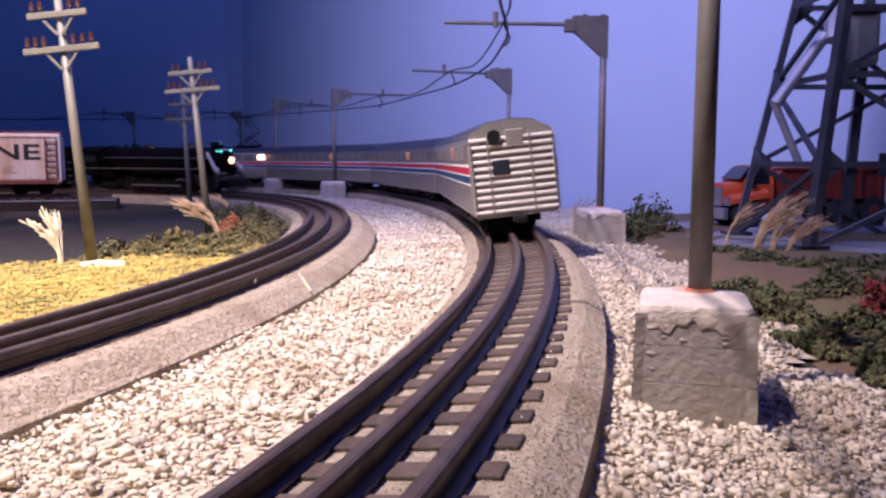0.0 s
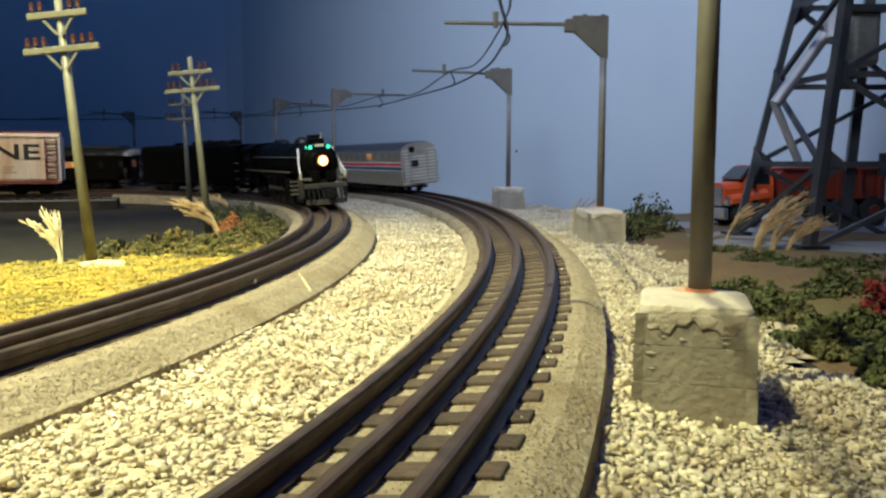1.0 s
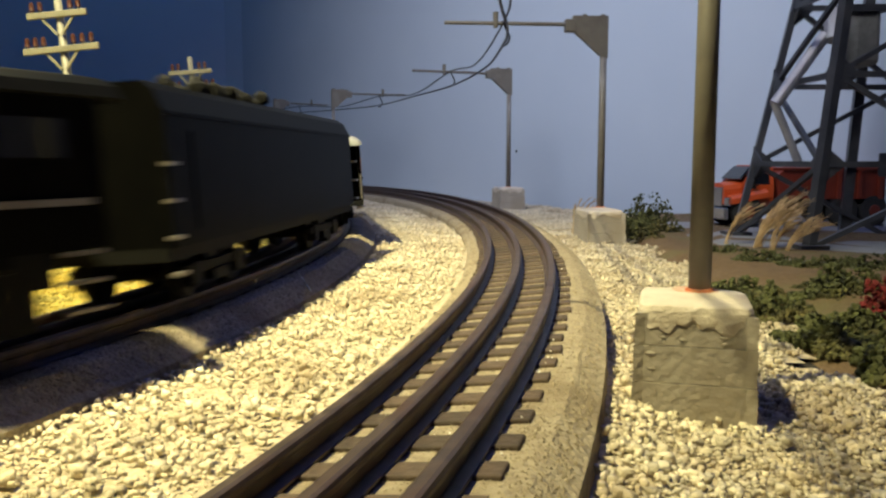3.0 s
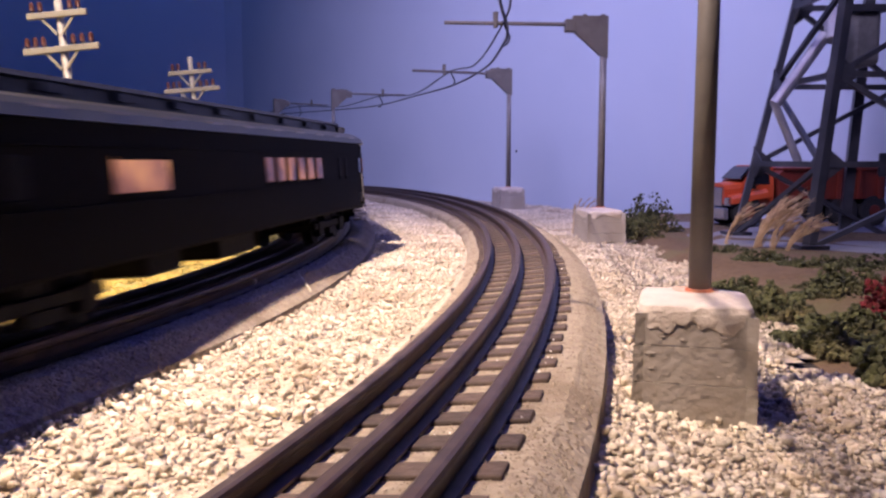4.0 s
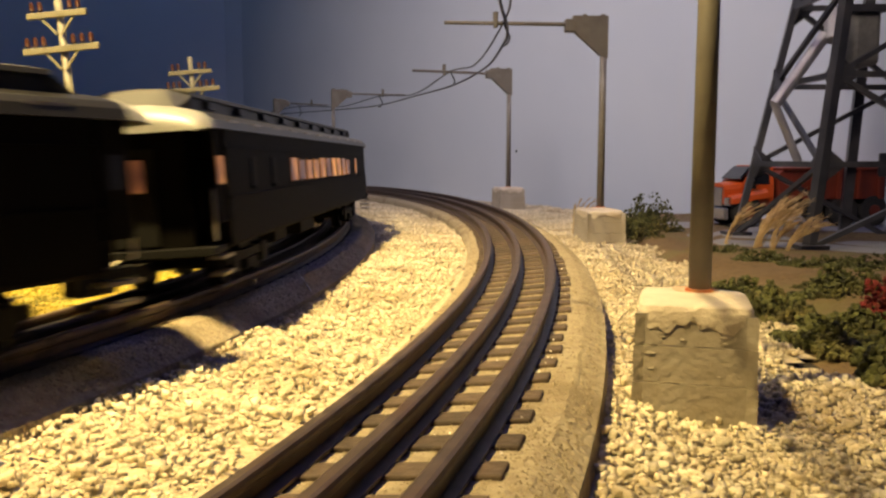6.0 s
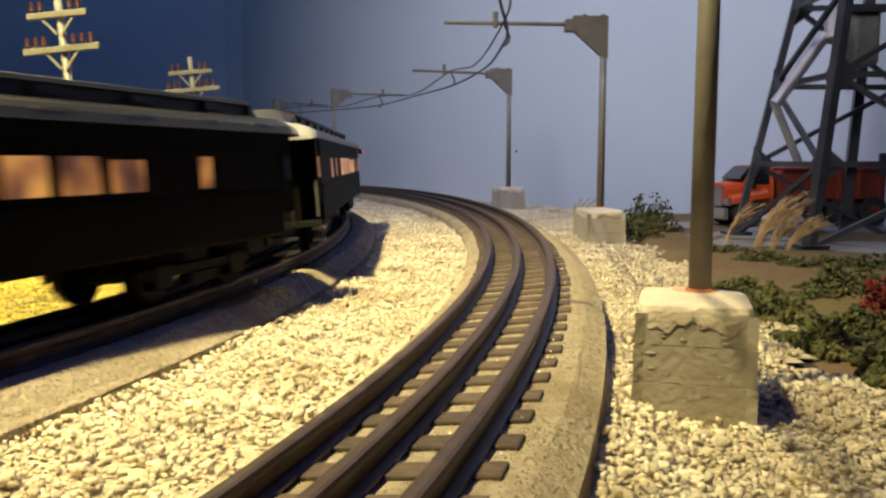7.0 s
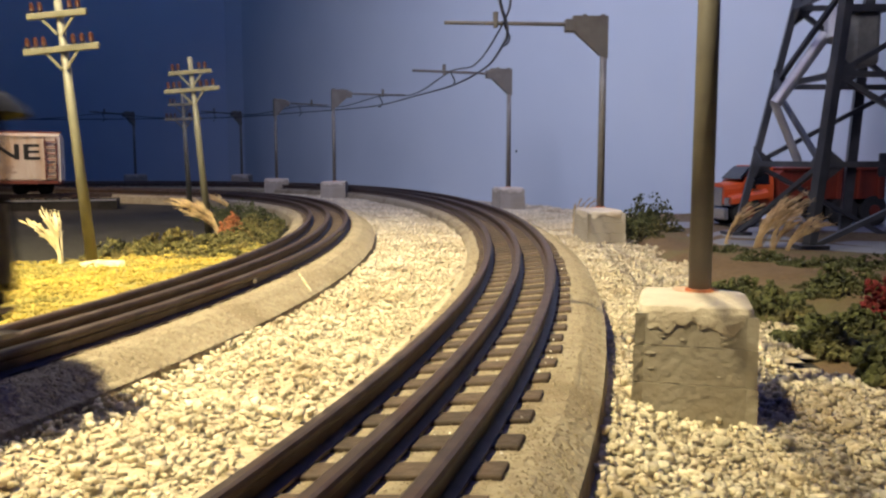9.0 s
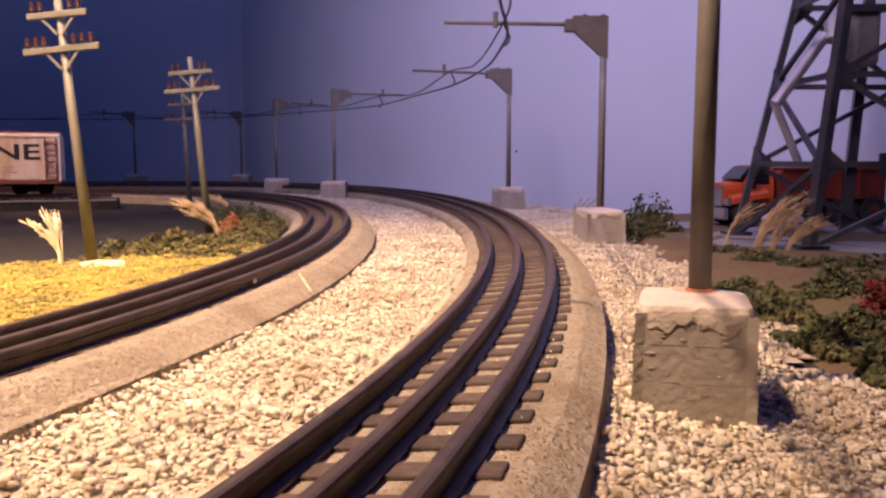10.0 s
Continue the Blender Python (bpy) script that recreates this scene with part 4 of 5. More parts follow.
# ---- the toy truck ----
def truck():
    th = thing("dump_truck", pose(0.372, 0.882, GZ + 0.004, 0, 0, 187), "orange-red toy truck with a dark red dump bed", "truck")
    # x runs forward, towards the bonnet
    hood = bmesh.new()
    loft(hood, [(-0.021, 0.024), (-0.021, 0.043), (-0.018, 0.0475), (-0.011, 0.0495), (0.011, 0.0495), (0.018, 0.0475), (0.021, 0.043), (0.021, 0.024)], 0.045, 0.082)
    for v in hood.verts:
        if v.co.x > 0.07:
            v.co.z -= 0.0045 if v.co.z > 0.03 else 0
            v.co.y *= 0.86
    part("bonnet", hood, M_TRUCK, th)
    cab = bmesh.new()
    loft(cab, [(-0.024, 0.022), (-0.024, 0.044), (-0.020, 0.0615), (-0.014, 0.0640), (0.014, 0.0640), (0.020, 0.0615), (0.024, 0.044), (0.024, 0.022)], 0.012, 0.048)
    for v in cab.verts:
        if v.co.x > 0.04 and v.co.z > 0.047:
            v.co.x -= 0.014
    part("cab", cab, M_TRUCK, th)
    for sy in (-1, 1):
        door = bmesh.new()
        prism(door, [(0.0165, 0.0455), (0.0165, 0.0585), (0.028, 0.0585), (0.037, 0.0455)], -0.0008, 0.0008)
        door.transform(Matrix.Translation((0, sy * 0.0226, 0)) @ Matrix.Rotation(math.radians(-sy * 12), 4, "X") @ Matrix.Translation((0, 0, 0)) @ Matrix.Rotation(math.pi / 2, 4, "X"))
        for v in door.verts:
            v.co.y = sy * (0.0244 - (v.co.z - 0.044) * 0.225) if abs(v.co.y) > 0 else v.co.y
        part("side_window", door, M_GLASS, th, "dark tinted cab window")
        fen = bmesh.new()
        loft(fen, [(sy * 0.018, 0.032), (sy * 0.018, 0.040), (sy * 0.026, 0.0395), (sy * 0.0305, 0.0365), (sy * 0.031, 0.031)], 0.040, 0.079)
        for v in fen.verts:
            if v.co.x > 0.07:
                v.co.z -= 0.007
        part("wing", fen, M_TRUCK, th)
        part("headlamp", boxed(0.078, 0.082, sy * 0.022 - 0.005, sy * 0.022 + 0.005, 0.022, 0.031, bevel=0.001), M_CHROME, th)
        part("mirror", boxed(0.036, 0.038, sy * 0.030 - 0.003, sy * 0.030 + 0.003, 0.040, 0.050), M_BLACK, th)
    ws = bmesh.new()
    vs = [ws.verts.new(p) for p in ((0.0470, -0.021, 0.0490), (0.0470, 0.021, 0.0490), (0.0345, 0.0175, 0.0620), (0.0345, -0.0175, 0.0620))]
    f = ws.faces.new(vs)
    ex = bmesh.ops.extrude_face_region(ws, geom=[f])
    for v in ex["geom"]:
        if isinstance(v, bmesh.types.BMVert):
            v.co += Vector((0.0015, 0, 0.001))
    part("windscreen", ws, M_GLASS, th)
    part("bumper", boxed(0.082, 0.087, -0.029, 0.029, 0.008, 0.020, bevel=0.001), M_CHROME, th, "pale chrome bumper")
    part("grille", boxed(0.0815, 0.0835, -0.015, 0.015, 0.021, 0.041, bevel=0.0008), M_CHROME, th)
    part("chassis", boxed(-0.10, 0.078, -0.014, 0.014, 0.013, 0.028), M_BLACK, th)
    bed = bmesh.new()
    prism(bed, [(-0.098, 0.029), (-0.105, 0.0595), (0.022, 0.0595), (0.028, 0.054), (0.024, 0.029)], -0.027, 0.027)
    bed.transform(Matrix.Rotation(math.pi / 2, 4, "X"))
    bmesh.ops.recalc_face_normals(bed, faces=bed.faces)
    b = part("dump_bed", bed, M_TRUCKBED, th, "dark red steel dump bed")
    for x in (-0.085, -0.062, -0.039, -0.016):
        for sy in (-1, 1):
            part("rib", boxed(x - 0.002, x + 0.002, sy * 0.0285 - 0.0016, sy * 0.0285 + 0.0016, 0.029, 0.059), M_TRUCKBED, b)
    part("bed_rim", boxed(-0.107, 0.024, -0.0295, 0.0295, 0.0590, 0.0618, bevel=0.0008), M_TRUCKBED, b)
    part("tailboard", boxed(-0.125, -0.090, -0.026, 0.026, 0.0255, 0.0285), M_BLACK, th)
    for x in (0.060, -0.046, -0.080):
        for sy in (-1, 1):
            tyre = bmesh.new()
            rod(tyre, (x, sy * 0.018, 0.0160), (x, sy * 0.0295, 0.0160), 0.0160, sides=28)
            bmesh.ops.bevel(tyre, geom=[e for e in tyre.edges if abs(e.verts[0].co.y - e.verts[1].co.y) < 1e-6], offset=0.0014, segments=2, affect="EDGES")
            w = part("wheel", tyre, M_RUBBER, th)
            part("rim", rodded((x, sy * 0.0265, 0.0160), (x, sy * 0.0302, 0.0160), 0.0085, 0.006, sides=16), M_TRUCKBED, w)
    # the cab stands far forward over a short bonnet
    for o in th.children:
        if o.name.split(".")[0] in ("cab", "side_window", "windscreen", "mirror"):
            for v in o.data.vertices:
                v.co.x += 0.019


truck()


# ---- rolling stock; x runs forward, zero is the rail top under the middle ----
def bogie(th, x, wheel=0.0088, base=0.036, material=None):
    """A four-wheel truck under a car."""
    m = material or M_BLACK
    bm = bmesh.new()
    for sy in (-1, 1):
        box(bm, x - base / 2 - 0.010, x + base / 2 + 0.010, sy * 0.0205 - 0.0018, sy * 0.0205 + 0.0018, 0.0085, 0.0125, bevel=0.0006)
        for dx in (-base / 2, base / 2):
            box(bm, x + dx - 0.005, x + dx + 0.005, sy * 0.0205 - 0.0028, sy * 0.0205 + 0.0028, 0.0045, 0.0135, bevel=0.0008)
        box(bm, x - 0.008, x + 0.008, sy * 0.0205 - 0.003, sy * 0.0205 + 0.003, 0.0045, 0.0085)
    box(bm, x - 0.008, x + 0.008, -0.0205, 0.0205, 0.008, 0.017)
    b = part("truck_frame", bm, m, th)
    for dx in (-base / 2, base / 2):
        bm = bmesh.new()
        rod(bm, (x + dx, -0.018, wheel), (x + dx, 0.018, wheel), 0.0018, sides=8)
        for sy in (-1, 1):
            rod(bm, (x + dx, sy * 0.0145, wheel), (x + dx, sy * 0.0185, wheel), wheel, sides=20)
            rod(bm, (x + dx, sy * 0.0135, wheel), (x + dx, sy * 0.0147, wheel), wheel + 0.0012, sides=20)
        part("wheelset", bm, M_BLACK, b)
    return b


def boxcar():
    stand = pose(-0.7135, 1.2203, 0.0, 0, 0, 19)
    th = thing("boxcar", stand, "weathered cream wooden boxcar with black lettering on a siding", "boxcar")
    L, W, z0, z1 = 0.135, 0.031, 0.021, 0.086
    part("body", boxed(-L, L, -W, W, z0, z1, bevel=0.0008), M_BOXCAR, th, "cream weathered body")
    for i in range(54):
        xx = -L + 0.0026 + i * 0.005
        part("plank", boxed(xx - 0.0022, xx + 0.0022, -W - 0.0007, -W + 0.0005, z0 + 0.002, z1 - 0.003), M_BOXCAR, th)
    roof = bmesh.new()
    loft(roof, [(-W - 0.002, z1 - 0.001), (-W - 0.002, z1 + 0.001), (0, z1 + 0.006), (W + 0.002, z1 + 0.001), (W + 0.002, z1 - 0.001)], -L - 0.001, L + 0.001)
    part("roof", roof, M_BOXCAR, th)
    part("roof_walk", boxed(-L - 0.002, L + 0.002, -0.006, 0.006, z1 + 0.006, z1 + 0.008), M_BOXEND, th)
    part("end_panel", boxed(L, L + 0.002, -W + 0.001, W - 0.001, z0, z1 - 0.001), M_BOXCAR, th)
    part("corner_post", boxed(L - 0.003, L + 0.0025, -W - 0.0014, -W + 0.002, z0 - 0.002, z1), M_BOXCAR, th)
    part("side_sill", boxed(-L, L, -W - 0.001, W + 0.001, z0 - 0.005, z0), M_BOXEND, th)
    lad = part("ladder", boxed(L - 0.0185, L - 0.017, -W - 0.004, -W - 0.0025, z0 + 0.001, z1 - 0.002), M_BOXEND, th)
    part("stile", boxed(L - 0.0032, L - 0.0017, -W - 0.004, -W - 0.0025, z0 + 0.001, z1 - 0.002), M_BOXEND, lad)
    for k in range(7):
        z = z0 + 0.006 + k * 0.0085
        part("rung", boxed(L - 0.018, L - 0.0022, -W - 0.0042, -W - 0.0028, z - 0.0008, z + 0.0008), M_BOXEND, lad)
    part("door", boxed(-0.03, 0.02, -W - 0.003, -W - 0.0006, z0 + 0.002, z1 - 0.004), M_BOXCAR, th)
    cu = bpy.data.curves.new("lettering", "FONT")
    cu.body, cu.size, cu.extrude, cu.offset = "NE", 0.0275, 0.0002, 0.0004
    tmp = bpy.data.objects.new("lettering", cu)
    scene.collection.objects.link(tmp)
    bpy.context.view_layer.update()
    me = bpy.data.meshes.new_from_object(tmp.evaluated_get(bpy.context.evaluated_depsgraph_get()))
    bpy.data.objects.remove(tmp)
    me.materials.clear()
    me.materials.append(M_INK)
    o = new("lettering", me)
    o.parent = th
    xs = [v.co.x for v in me.vertices]
    wide = max(xs) - min(xs)
    o.matrix_basis = pose(0.107 - 0.062, -W - 0.0012, z1 - 0.0335, 90) @ Matrix.Diagonal((0.062 / wide, 1.15, 1, 1))
    for k, (a, b, z) in enumerate(((0.06, 0.075, 0.040), (0.06, 0.072, 0.036), (0.06, 0.078, 0.032))):
        part("small_lettering", boxed(a, b, -W - 0.0012, -W - 0.0008, z, z + 0.002), M_PALE, th)
    for xx in (-L + 0.04, L - 0.04):
        bogie(th, xx, base=0.034)
    # the siding under it, with a raised edge whose pale strip paints in the light
    sd = thing("siding_track", stand, "dark siding track in the yard", "railway track", kind="structure")
    for off in (-0.017, 0, 0.017):
        part("rail", boxed(-0.85, 0.205, off - 0.0012, off + 0.0012, -0.006, 0.0), M_RAIL, sd)
    for i in range(54):
        xx = -0.84 + i * 0.0193
        part("sleeper", boxed(xx, xx + 0.006, -0.026, 0.026, -0.009, -0.0055), M_TIE, sd)
    part("bed", boxed(-0.86, 0.215, -0.037, 0.037, GZ - 0.002, -0.0088, bevel=0.001), M_BASE, sd)
    part("edge_strip", boxed(-0.86, 0.213, -0.0385, -0.0372, -0.0105, -0.0080), M_SLAB, sd, "pale strip for the lit edge of the siding")


boxcar()


def fluted_car(last):
    """A stainless streamliner coach with red, white and blue stripes."""
    L, W = 0.222, 0.0305
    th = thing("passenger_car", Matrix(), "fluted stainless passenger car with red, white and blue stripes", "passenger car", "silver train")
    body = bmesh.new()
    sec = [(-W + 0.003, 0.0135), (-W, 0.017), (-W, 0.066), (-W + 0.0025, 0.072), (-0.016, 0.0785), (0, 0.0800), (0.016, 0.0785), (W - 0.0025, 0.072), (W, 0.066), (W, 0.017), (W - 0.003, 0.0135)]
    loft(body, sec, -L, L)
    part("body", body, M_STAINLESS, th, "stainless steel body")
    roof = bmesh.new()
    loft(roof, [(-W + 0.0015, 0.0705), (-W + 0.003, 0.0725), (-0.016, 0.0792), (0, 0.0808), (0.016, 0.0792), (W - 0.003, 0.0725), (W - 0.0015, 0.0705)], -L + 0.003, L - 0.003)
    part("roof", roof, M_AMROOF, th, "dark roof")
    for sy in (-1, 1):
        y0, y1 = sorted((sy * (W - 0.0005), sy * (W + 0.0006)))
        for z0, z1, m, nm in ((0.0500, 0.0515, M_WHITE, "white_stripe"), (0.0450, 0.0500, M_RED, "red_stripe"), (0.0437, 0.0450, M_WHITE, "white_stripe"), (0.0385, 0.0437, M_BLUE, "blue_stripe"), (0.0372, 0.0385, M_WHITE, "white_stripe")):
            part(nm, boxed(-L + 0.001, L - 0.001, y0, y1, z0, z1), m, th)
        y0, y1 = sorted((sy * (W - 0.0005), sy * (W + 0.0004)))
        for k in range(12):
            x = -0.175 + k * 0.030
            # one pane glows to stand for the headlight's reflection on the side
            lit = k in (3,)
            part("window", boxed(x - 0.010, x + 0.010, y0, y1, 0.0545, 0.0660, bevel=0.0003), M_LIT if lit else M_TINT, th, "lit window" if lit else "tinted window")
        for k in range(7):
            z = 0.0175 + k * 0.0028
            part("flute", boxed(-L + 0.001, L - 0.001, y0, y1, z, z + 0.0014), M_STAINLESS, th)
    for end in (-1, 1):
        x = end * L
        # ribbed end sheets with corner ladders, a lamp, a vent and a small window
        lo, hi = (lambda t: (min(x, x + end * t), max(x, x + end * t)))(0.0018)
        for k in range(11):
            z = 0.0165 + k * 0.0050
            for ya, yb in ((-W + 0.0015, -0.0135), (-0.0125, 0.0160), (0.0170, W - 0.0015)):
                part("end_rib", boxed(lo, hi, ya, yb, z, z + 0.0022, bevel=0.0006), M_RIB, th)
        for y in (-0.0130, 0.0165):
            part("end_post", boxed(*sorted((x, x + end * 0.0024)), y - 0.0006, y + 0.0006, 0.016, 0.071), M_STAINLESS, th)
        part("end_window", boxed(*sorted((x, x + end * 0.0026)), 0.0025, 0.0145, 0.0425, 0.0530, bevel=0.0008), M_GLASS, th, "dark end window")
        part("vent", boxed(*sorted((x, x + end * 0.0024)), -0.0085, 0.0035, 0.0620, 0.0730, bevel=0.0006), M_STAINLESS, th)
        part("end_lamp", rodded((x, 0.0120, 0.0690), (x + end * 0.0045, 0.0120, 0.0690), 0.0046, sides=18), M_BLACK, th)
        part("coupler", boxed(min(x, x + end * 0.014), max(x, x + end * 0.014), -0.004, 0.004, 0.009, 0.014, bevel=0.001), M_BLACK, th)
        for sy in (-1, 1):
            part("grab_rail", rodded((x + end * 0.003, sy * 0.0285, 0.020), (x + end * 0.003, sy * 0.0285, 0.064), 0.0006, sides=6), M_CHROME, th)
    for x0, x1 in ((-0.09, -0.03), (-0.02, 0.05), (0.06, 0.095)):
        part("underfloor_box", boxed(x0, x1, -0.024, 0.024, 0.0055, 0.0145, bevel=0.001), M_BLACK, th)
    for x in (-0.155, 0.155):
        bogie(th, x, base=0.040)
    return th


OPEN_ROW = [(-0.145, 0.008)] + [(-0.103 + k * 0.0205, 0.0155) for k in range(10)] + [(0.125, 0.008), (0.160, 0.008)]
LOUNGE_ROW = [(-0.172, 0.010), (-0.136, 0.014)] + [(-0.095 + k * 0.0205, 0.0155) for k in range(8)] + [(0.095, 0.008), (0.130, 0.013)]
DINER_ROW = [(-0.165, 0.006), (-0.150, 0.006)] + [(-0.104 + k * 0.0165, 0.0105) for k in range(6)] + [(0.100, 0.036), (0.165, 0.008)]


def heavy_coach(row, obs=False, seed=0):
    """A dark heavyweight coach with a clerestory roof and lit windows."""
    L, W = 0.216, 0.0305
    rng = random.Random(seed)
    th = thing("observation_car" if obs else "heavyweight_coach", Matrix(), "dark green observation car with lit windows and an open rear platform" if obs else "dark green heavyweight coach with a clerestory roof and lit windows", "passenger car", "steam train")
    back = -L + (0.032 if obs else 0.018)
    front = L - 0.018
    body = bmesh.new()
    loft(body, [(-W + 0.001, 0.0175), (-W, 0.019), (-W, 0.0735), (-W + 0.001, 0.075), (W - 0.001, 0.075), (W, 0.0735), (W, 0.019), (W - 0.001, 0.0175)], back, front)
    part("body", body, M_COACH, th)
    arc = lambda k: (-W * 1.035 * math.cos(k * math.pi / 12), 0.0735 + 0.0125 * math.sin(k * math.pi / 12) ** 0.8)
    roof = bmesh.new()
    loft(roof, [arc(k) for k in range(13)], -L + 0.006, L - 0.006)
    part("roof", roof, M_ROOF, th, "grey lower roof", smooth=False)
    for end in (-1, 1):
        hood = bmesh.new()
        n = 6
        rows = []
        for i in range(n + 1):
            u = i / n
            rows.append([hood.verts.new((end * (L - 0.006 + 0.010 * math.sin(u * 1.5)), y * (1 - 0.10 * u * u), 0.0725 + (z - 0.0725) * max(0.05, 1 - u * u))) for y, z in [arc(k) for k in range(13)]])
        for a, b in zip(rows, rows[1:]):
            for k in range(12):
                hood.faces.new((a[k], a[k + 1], b[k + 1], b[k]))
        hood.faces.new(rows[-1])
        bmesh.ops.recalc_face_normals(hood, faces=hood.faces)
        part("roof_end", hood, M_ROOFB if obs and end < 0 else M_ROOFEND, th, "black roof end over the platform" if obs and end < 0 else "rounded roof end, coloured pale as if lamplit", smooth=True)
    cl = bmesh.new()
    loft(cl, [(-0.0175, 0.080), (-0.0175, 0.0895), (-0.0195, 0.0900), (-0.0190, 0.0920), (-0.010, 0.0945), (0, 0.0952), (0.010, 0.0945), (0.0190, 0.0920), (0.0195, 0.0900), (0.0175, 0.0895), (0.0175, 0.080)], -L + 0.020, L - 0.020)
    c = part("clerestory", cl, M_ROOFB, th, "black clerestory roof")
    for end in (-1, 1):
        nose = bmesh.new()
        prof = [(-0.0175, 0.080), (-0.0195, 0.0900), (-0.010, 0.0943), (0, 0.0950), (0.010, 0.0943), (0.0195, 0.0900), (0.0175, 0.080)]
        a = [nose.verts.new((end * (L - 0.020), y, z)) for y, z in prof]
        b = [nose.verts.new((end * (L - 0.010), y * 0.85, 0.080 + (z - 0.080) * 0.35)) for y, z in prof]
        for k in range(6):
            nose.faces.new((a[k], a[k + 1], b[k + 1], b[k]))
        nose.faces.new(b)
        bmesh.ops.recalc_face_normals(nose, faces=nose.faces)
        part("clerestory_end", nose, M_ROOFB, c)
    # highlight dashes along the roof edge, laid on as bright strips
    for k in range(11):
        for sy in (-1, 1):
            x = -0.185 + k * 0.037
            part("eave_glint", boxed(x - 0.007, x + 0.007, sy * 0.0302 - 0.0006, sy * 0.0302 + 0.0006, 0.0772, 0.0784), M_STEEL, th, "bright strip for the highlight dashes on the eave")
    for k in range(9):
        x = -0.17 + k * 0.0425
        for sy in (-1, 1):
            part("roof_vent", boxed(x - 0.006, x + 0.006, sy * 0.0165 - 0.003, sy * 0.0165 + 0.003, 0.0855, 0.0892), M_ROOFB, c)
    for sy in (-1, 1):
        y0, y1 = sorted((sy * (W - 0.001), sy * (W + 0.0004)))
        for x, w in row:
            r = rng.random()
            m = (M_LIT if w > 0.014 else M_DIM) if obs else M_LIT if (w > 0.03 or (w > 0.012 and r < 0.45)) else M_DIM if (w > 0.0095 or -0.15 < x < -0.14) else M_BLACK
            win = part("window", boxed(x - w / 2, x + w / 2, y0, y1, 0.0455, 0.0605, bevel=0.0003), m, th, "warmly lit window" if m is M_LIT else "dim window" if m is M_DIM else "dark window")
            part("sill", boxed(x - w / 2 - 0.001, x + w / 2 + 0.001, sy * (W + 0.0006) - 0.0006, sy * (W + 0.0006) + 0.0006, 0.0440, 0.0452), M_COACH, win)
            if w > 0.012 and rng.random() < 0.35:
                part("blind", boxed(x - w / 2, x + w / 2, sy * (W + 0.0005) - 0.0003, sy * (W + 0.0005) + 0.0003, 0.0590, 0.0605), M_COACH, win)
        part("belt_rail", boxed(back, front, min(sy * W, sy * (W + 0.0008)), max(sy * W, sy * (W + 0.0008)), 0.0405, 0.0418), M_COACH, th)
        part("letter_board", boxed(back, front, min(sy * W, sy * (W + 0.0006)), max(sy * W, sy * (W + 0.0006)), 0.0640, 0.0650), M_COACH, th)
    # vestibules with steps and dark end doors
    for end in (-1, 1):
        e0 = front if end > 0 else back
        x1 = end * (L - 0.006)
        a, b = min(e0, x1), max(e0, x1)
        if not (obs and end < 0):
            part("end_wall", boxed(a, b, -0.020, 0.020, 0.0195, 0.0745), M_COACH, th)
            part("end_door", boxed(min(x1, x1 + end * 0.001), max(x1, x1 + end * 0.001), -0.008, 0.008, 0.021, 0.066), M_BLACK, th)
            part("door_window", boxed(min(x1, x1 + end * 0.0016), max(x1, x1 + end * 0.0016), -0.0045, 0.0045, 0.046, 0.061), M_DIM, th)
            for sy in (-1, 1):
                part("vestibule_side", boxed(a, b - 0.002, sy * 0.0285 - 0.001, sy * 0.0285 + 0.001, 0.030, 0.0745), M_COACH, th)
                part("vestibule_window", boxed(a + 0.002, b - 0.004, sy * 0.0297 - 0.0004, sy * 0.0297 + 0.0004, 0.048, 0.061), M_LIT if rng.random() < 0.5 else M_GLASS, th)
        part("platform", boxed(a, b + (0.006 if end > 0 else 0), -0.029, 0.029, 0.0165, 0.0195), M_BLACK, th)
        for sy in (-1, 1):
            for k, z in enumerate((0.0155, 0.0095)):
                part("step", boxed(a, b, sy * 0.0275 - 0.003, sy * 0.0275 + 0.003, z - 0.0012, z), M_STEEL, th, "worn bright step edge")
            part("handrail", rodded((x1, sy * 0.0285, 0.022), (x1, sy * 0.0285, 0.046), 0.0007, sides=6), M_STEEL, th)
        part("coupler", boxed(min(x1, x1 + end * 0.014), max(x1, x1 + end * 0.014), -0.004, 0.004, 0.009, 0.015), M_BLACK, th)
    if obs:
        # the open rear platform: railing, marker lamps
        x = -L + 0.004
        part("rear_wall", boxed(back - 0.001, back, -0.026, 0.026, 0.0195, 0.0745), M_COACH, th)
        part("rear_window", boxed(back - 0.002, back - 0.001, -0.018, -0.008, 0.045, 0.062), M_LIT, th)
        part("rear_window", boxed(back - 0.002, back - 0.001, 0.008, 0.018, 0.045, 0.062), M_DIM, th)
        rail = part("railing", boxed(x - 0.001, x + 0.001, -0.028, 0.028, 0.046, 0.048), M_BLACK, th)
        for k in range(15):
            y = -0.027 + k * 0.0039
            part("baluster", boxed(x - 0.0006, x + 0.0006, y - 0.0006, y + 0.0006, 0.0195, 0.046), M_BLACK, rail)
        part("platform_gate", boxed(x + 0.0012, x + 0.0022, -0.027, 0.027, 0.0185, 0.046), M_BLACK, th)
        part("rear_lamp", boxed(-L - 0.006, -L + 0.012, -0.012, 0.012, 0.0715, 0.080, bevel=0.002), M_BLACK, th, "black lamp box under the roof end")
        part("drumhead", rodded((x - 0.002, 0, 0.031), (x - 0.001, 0, 0.031), 0.009, sides=20), M_BLACK, rail)
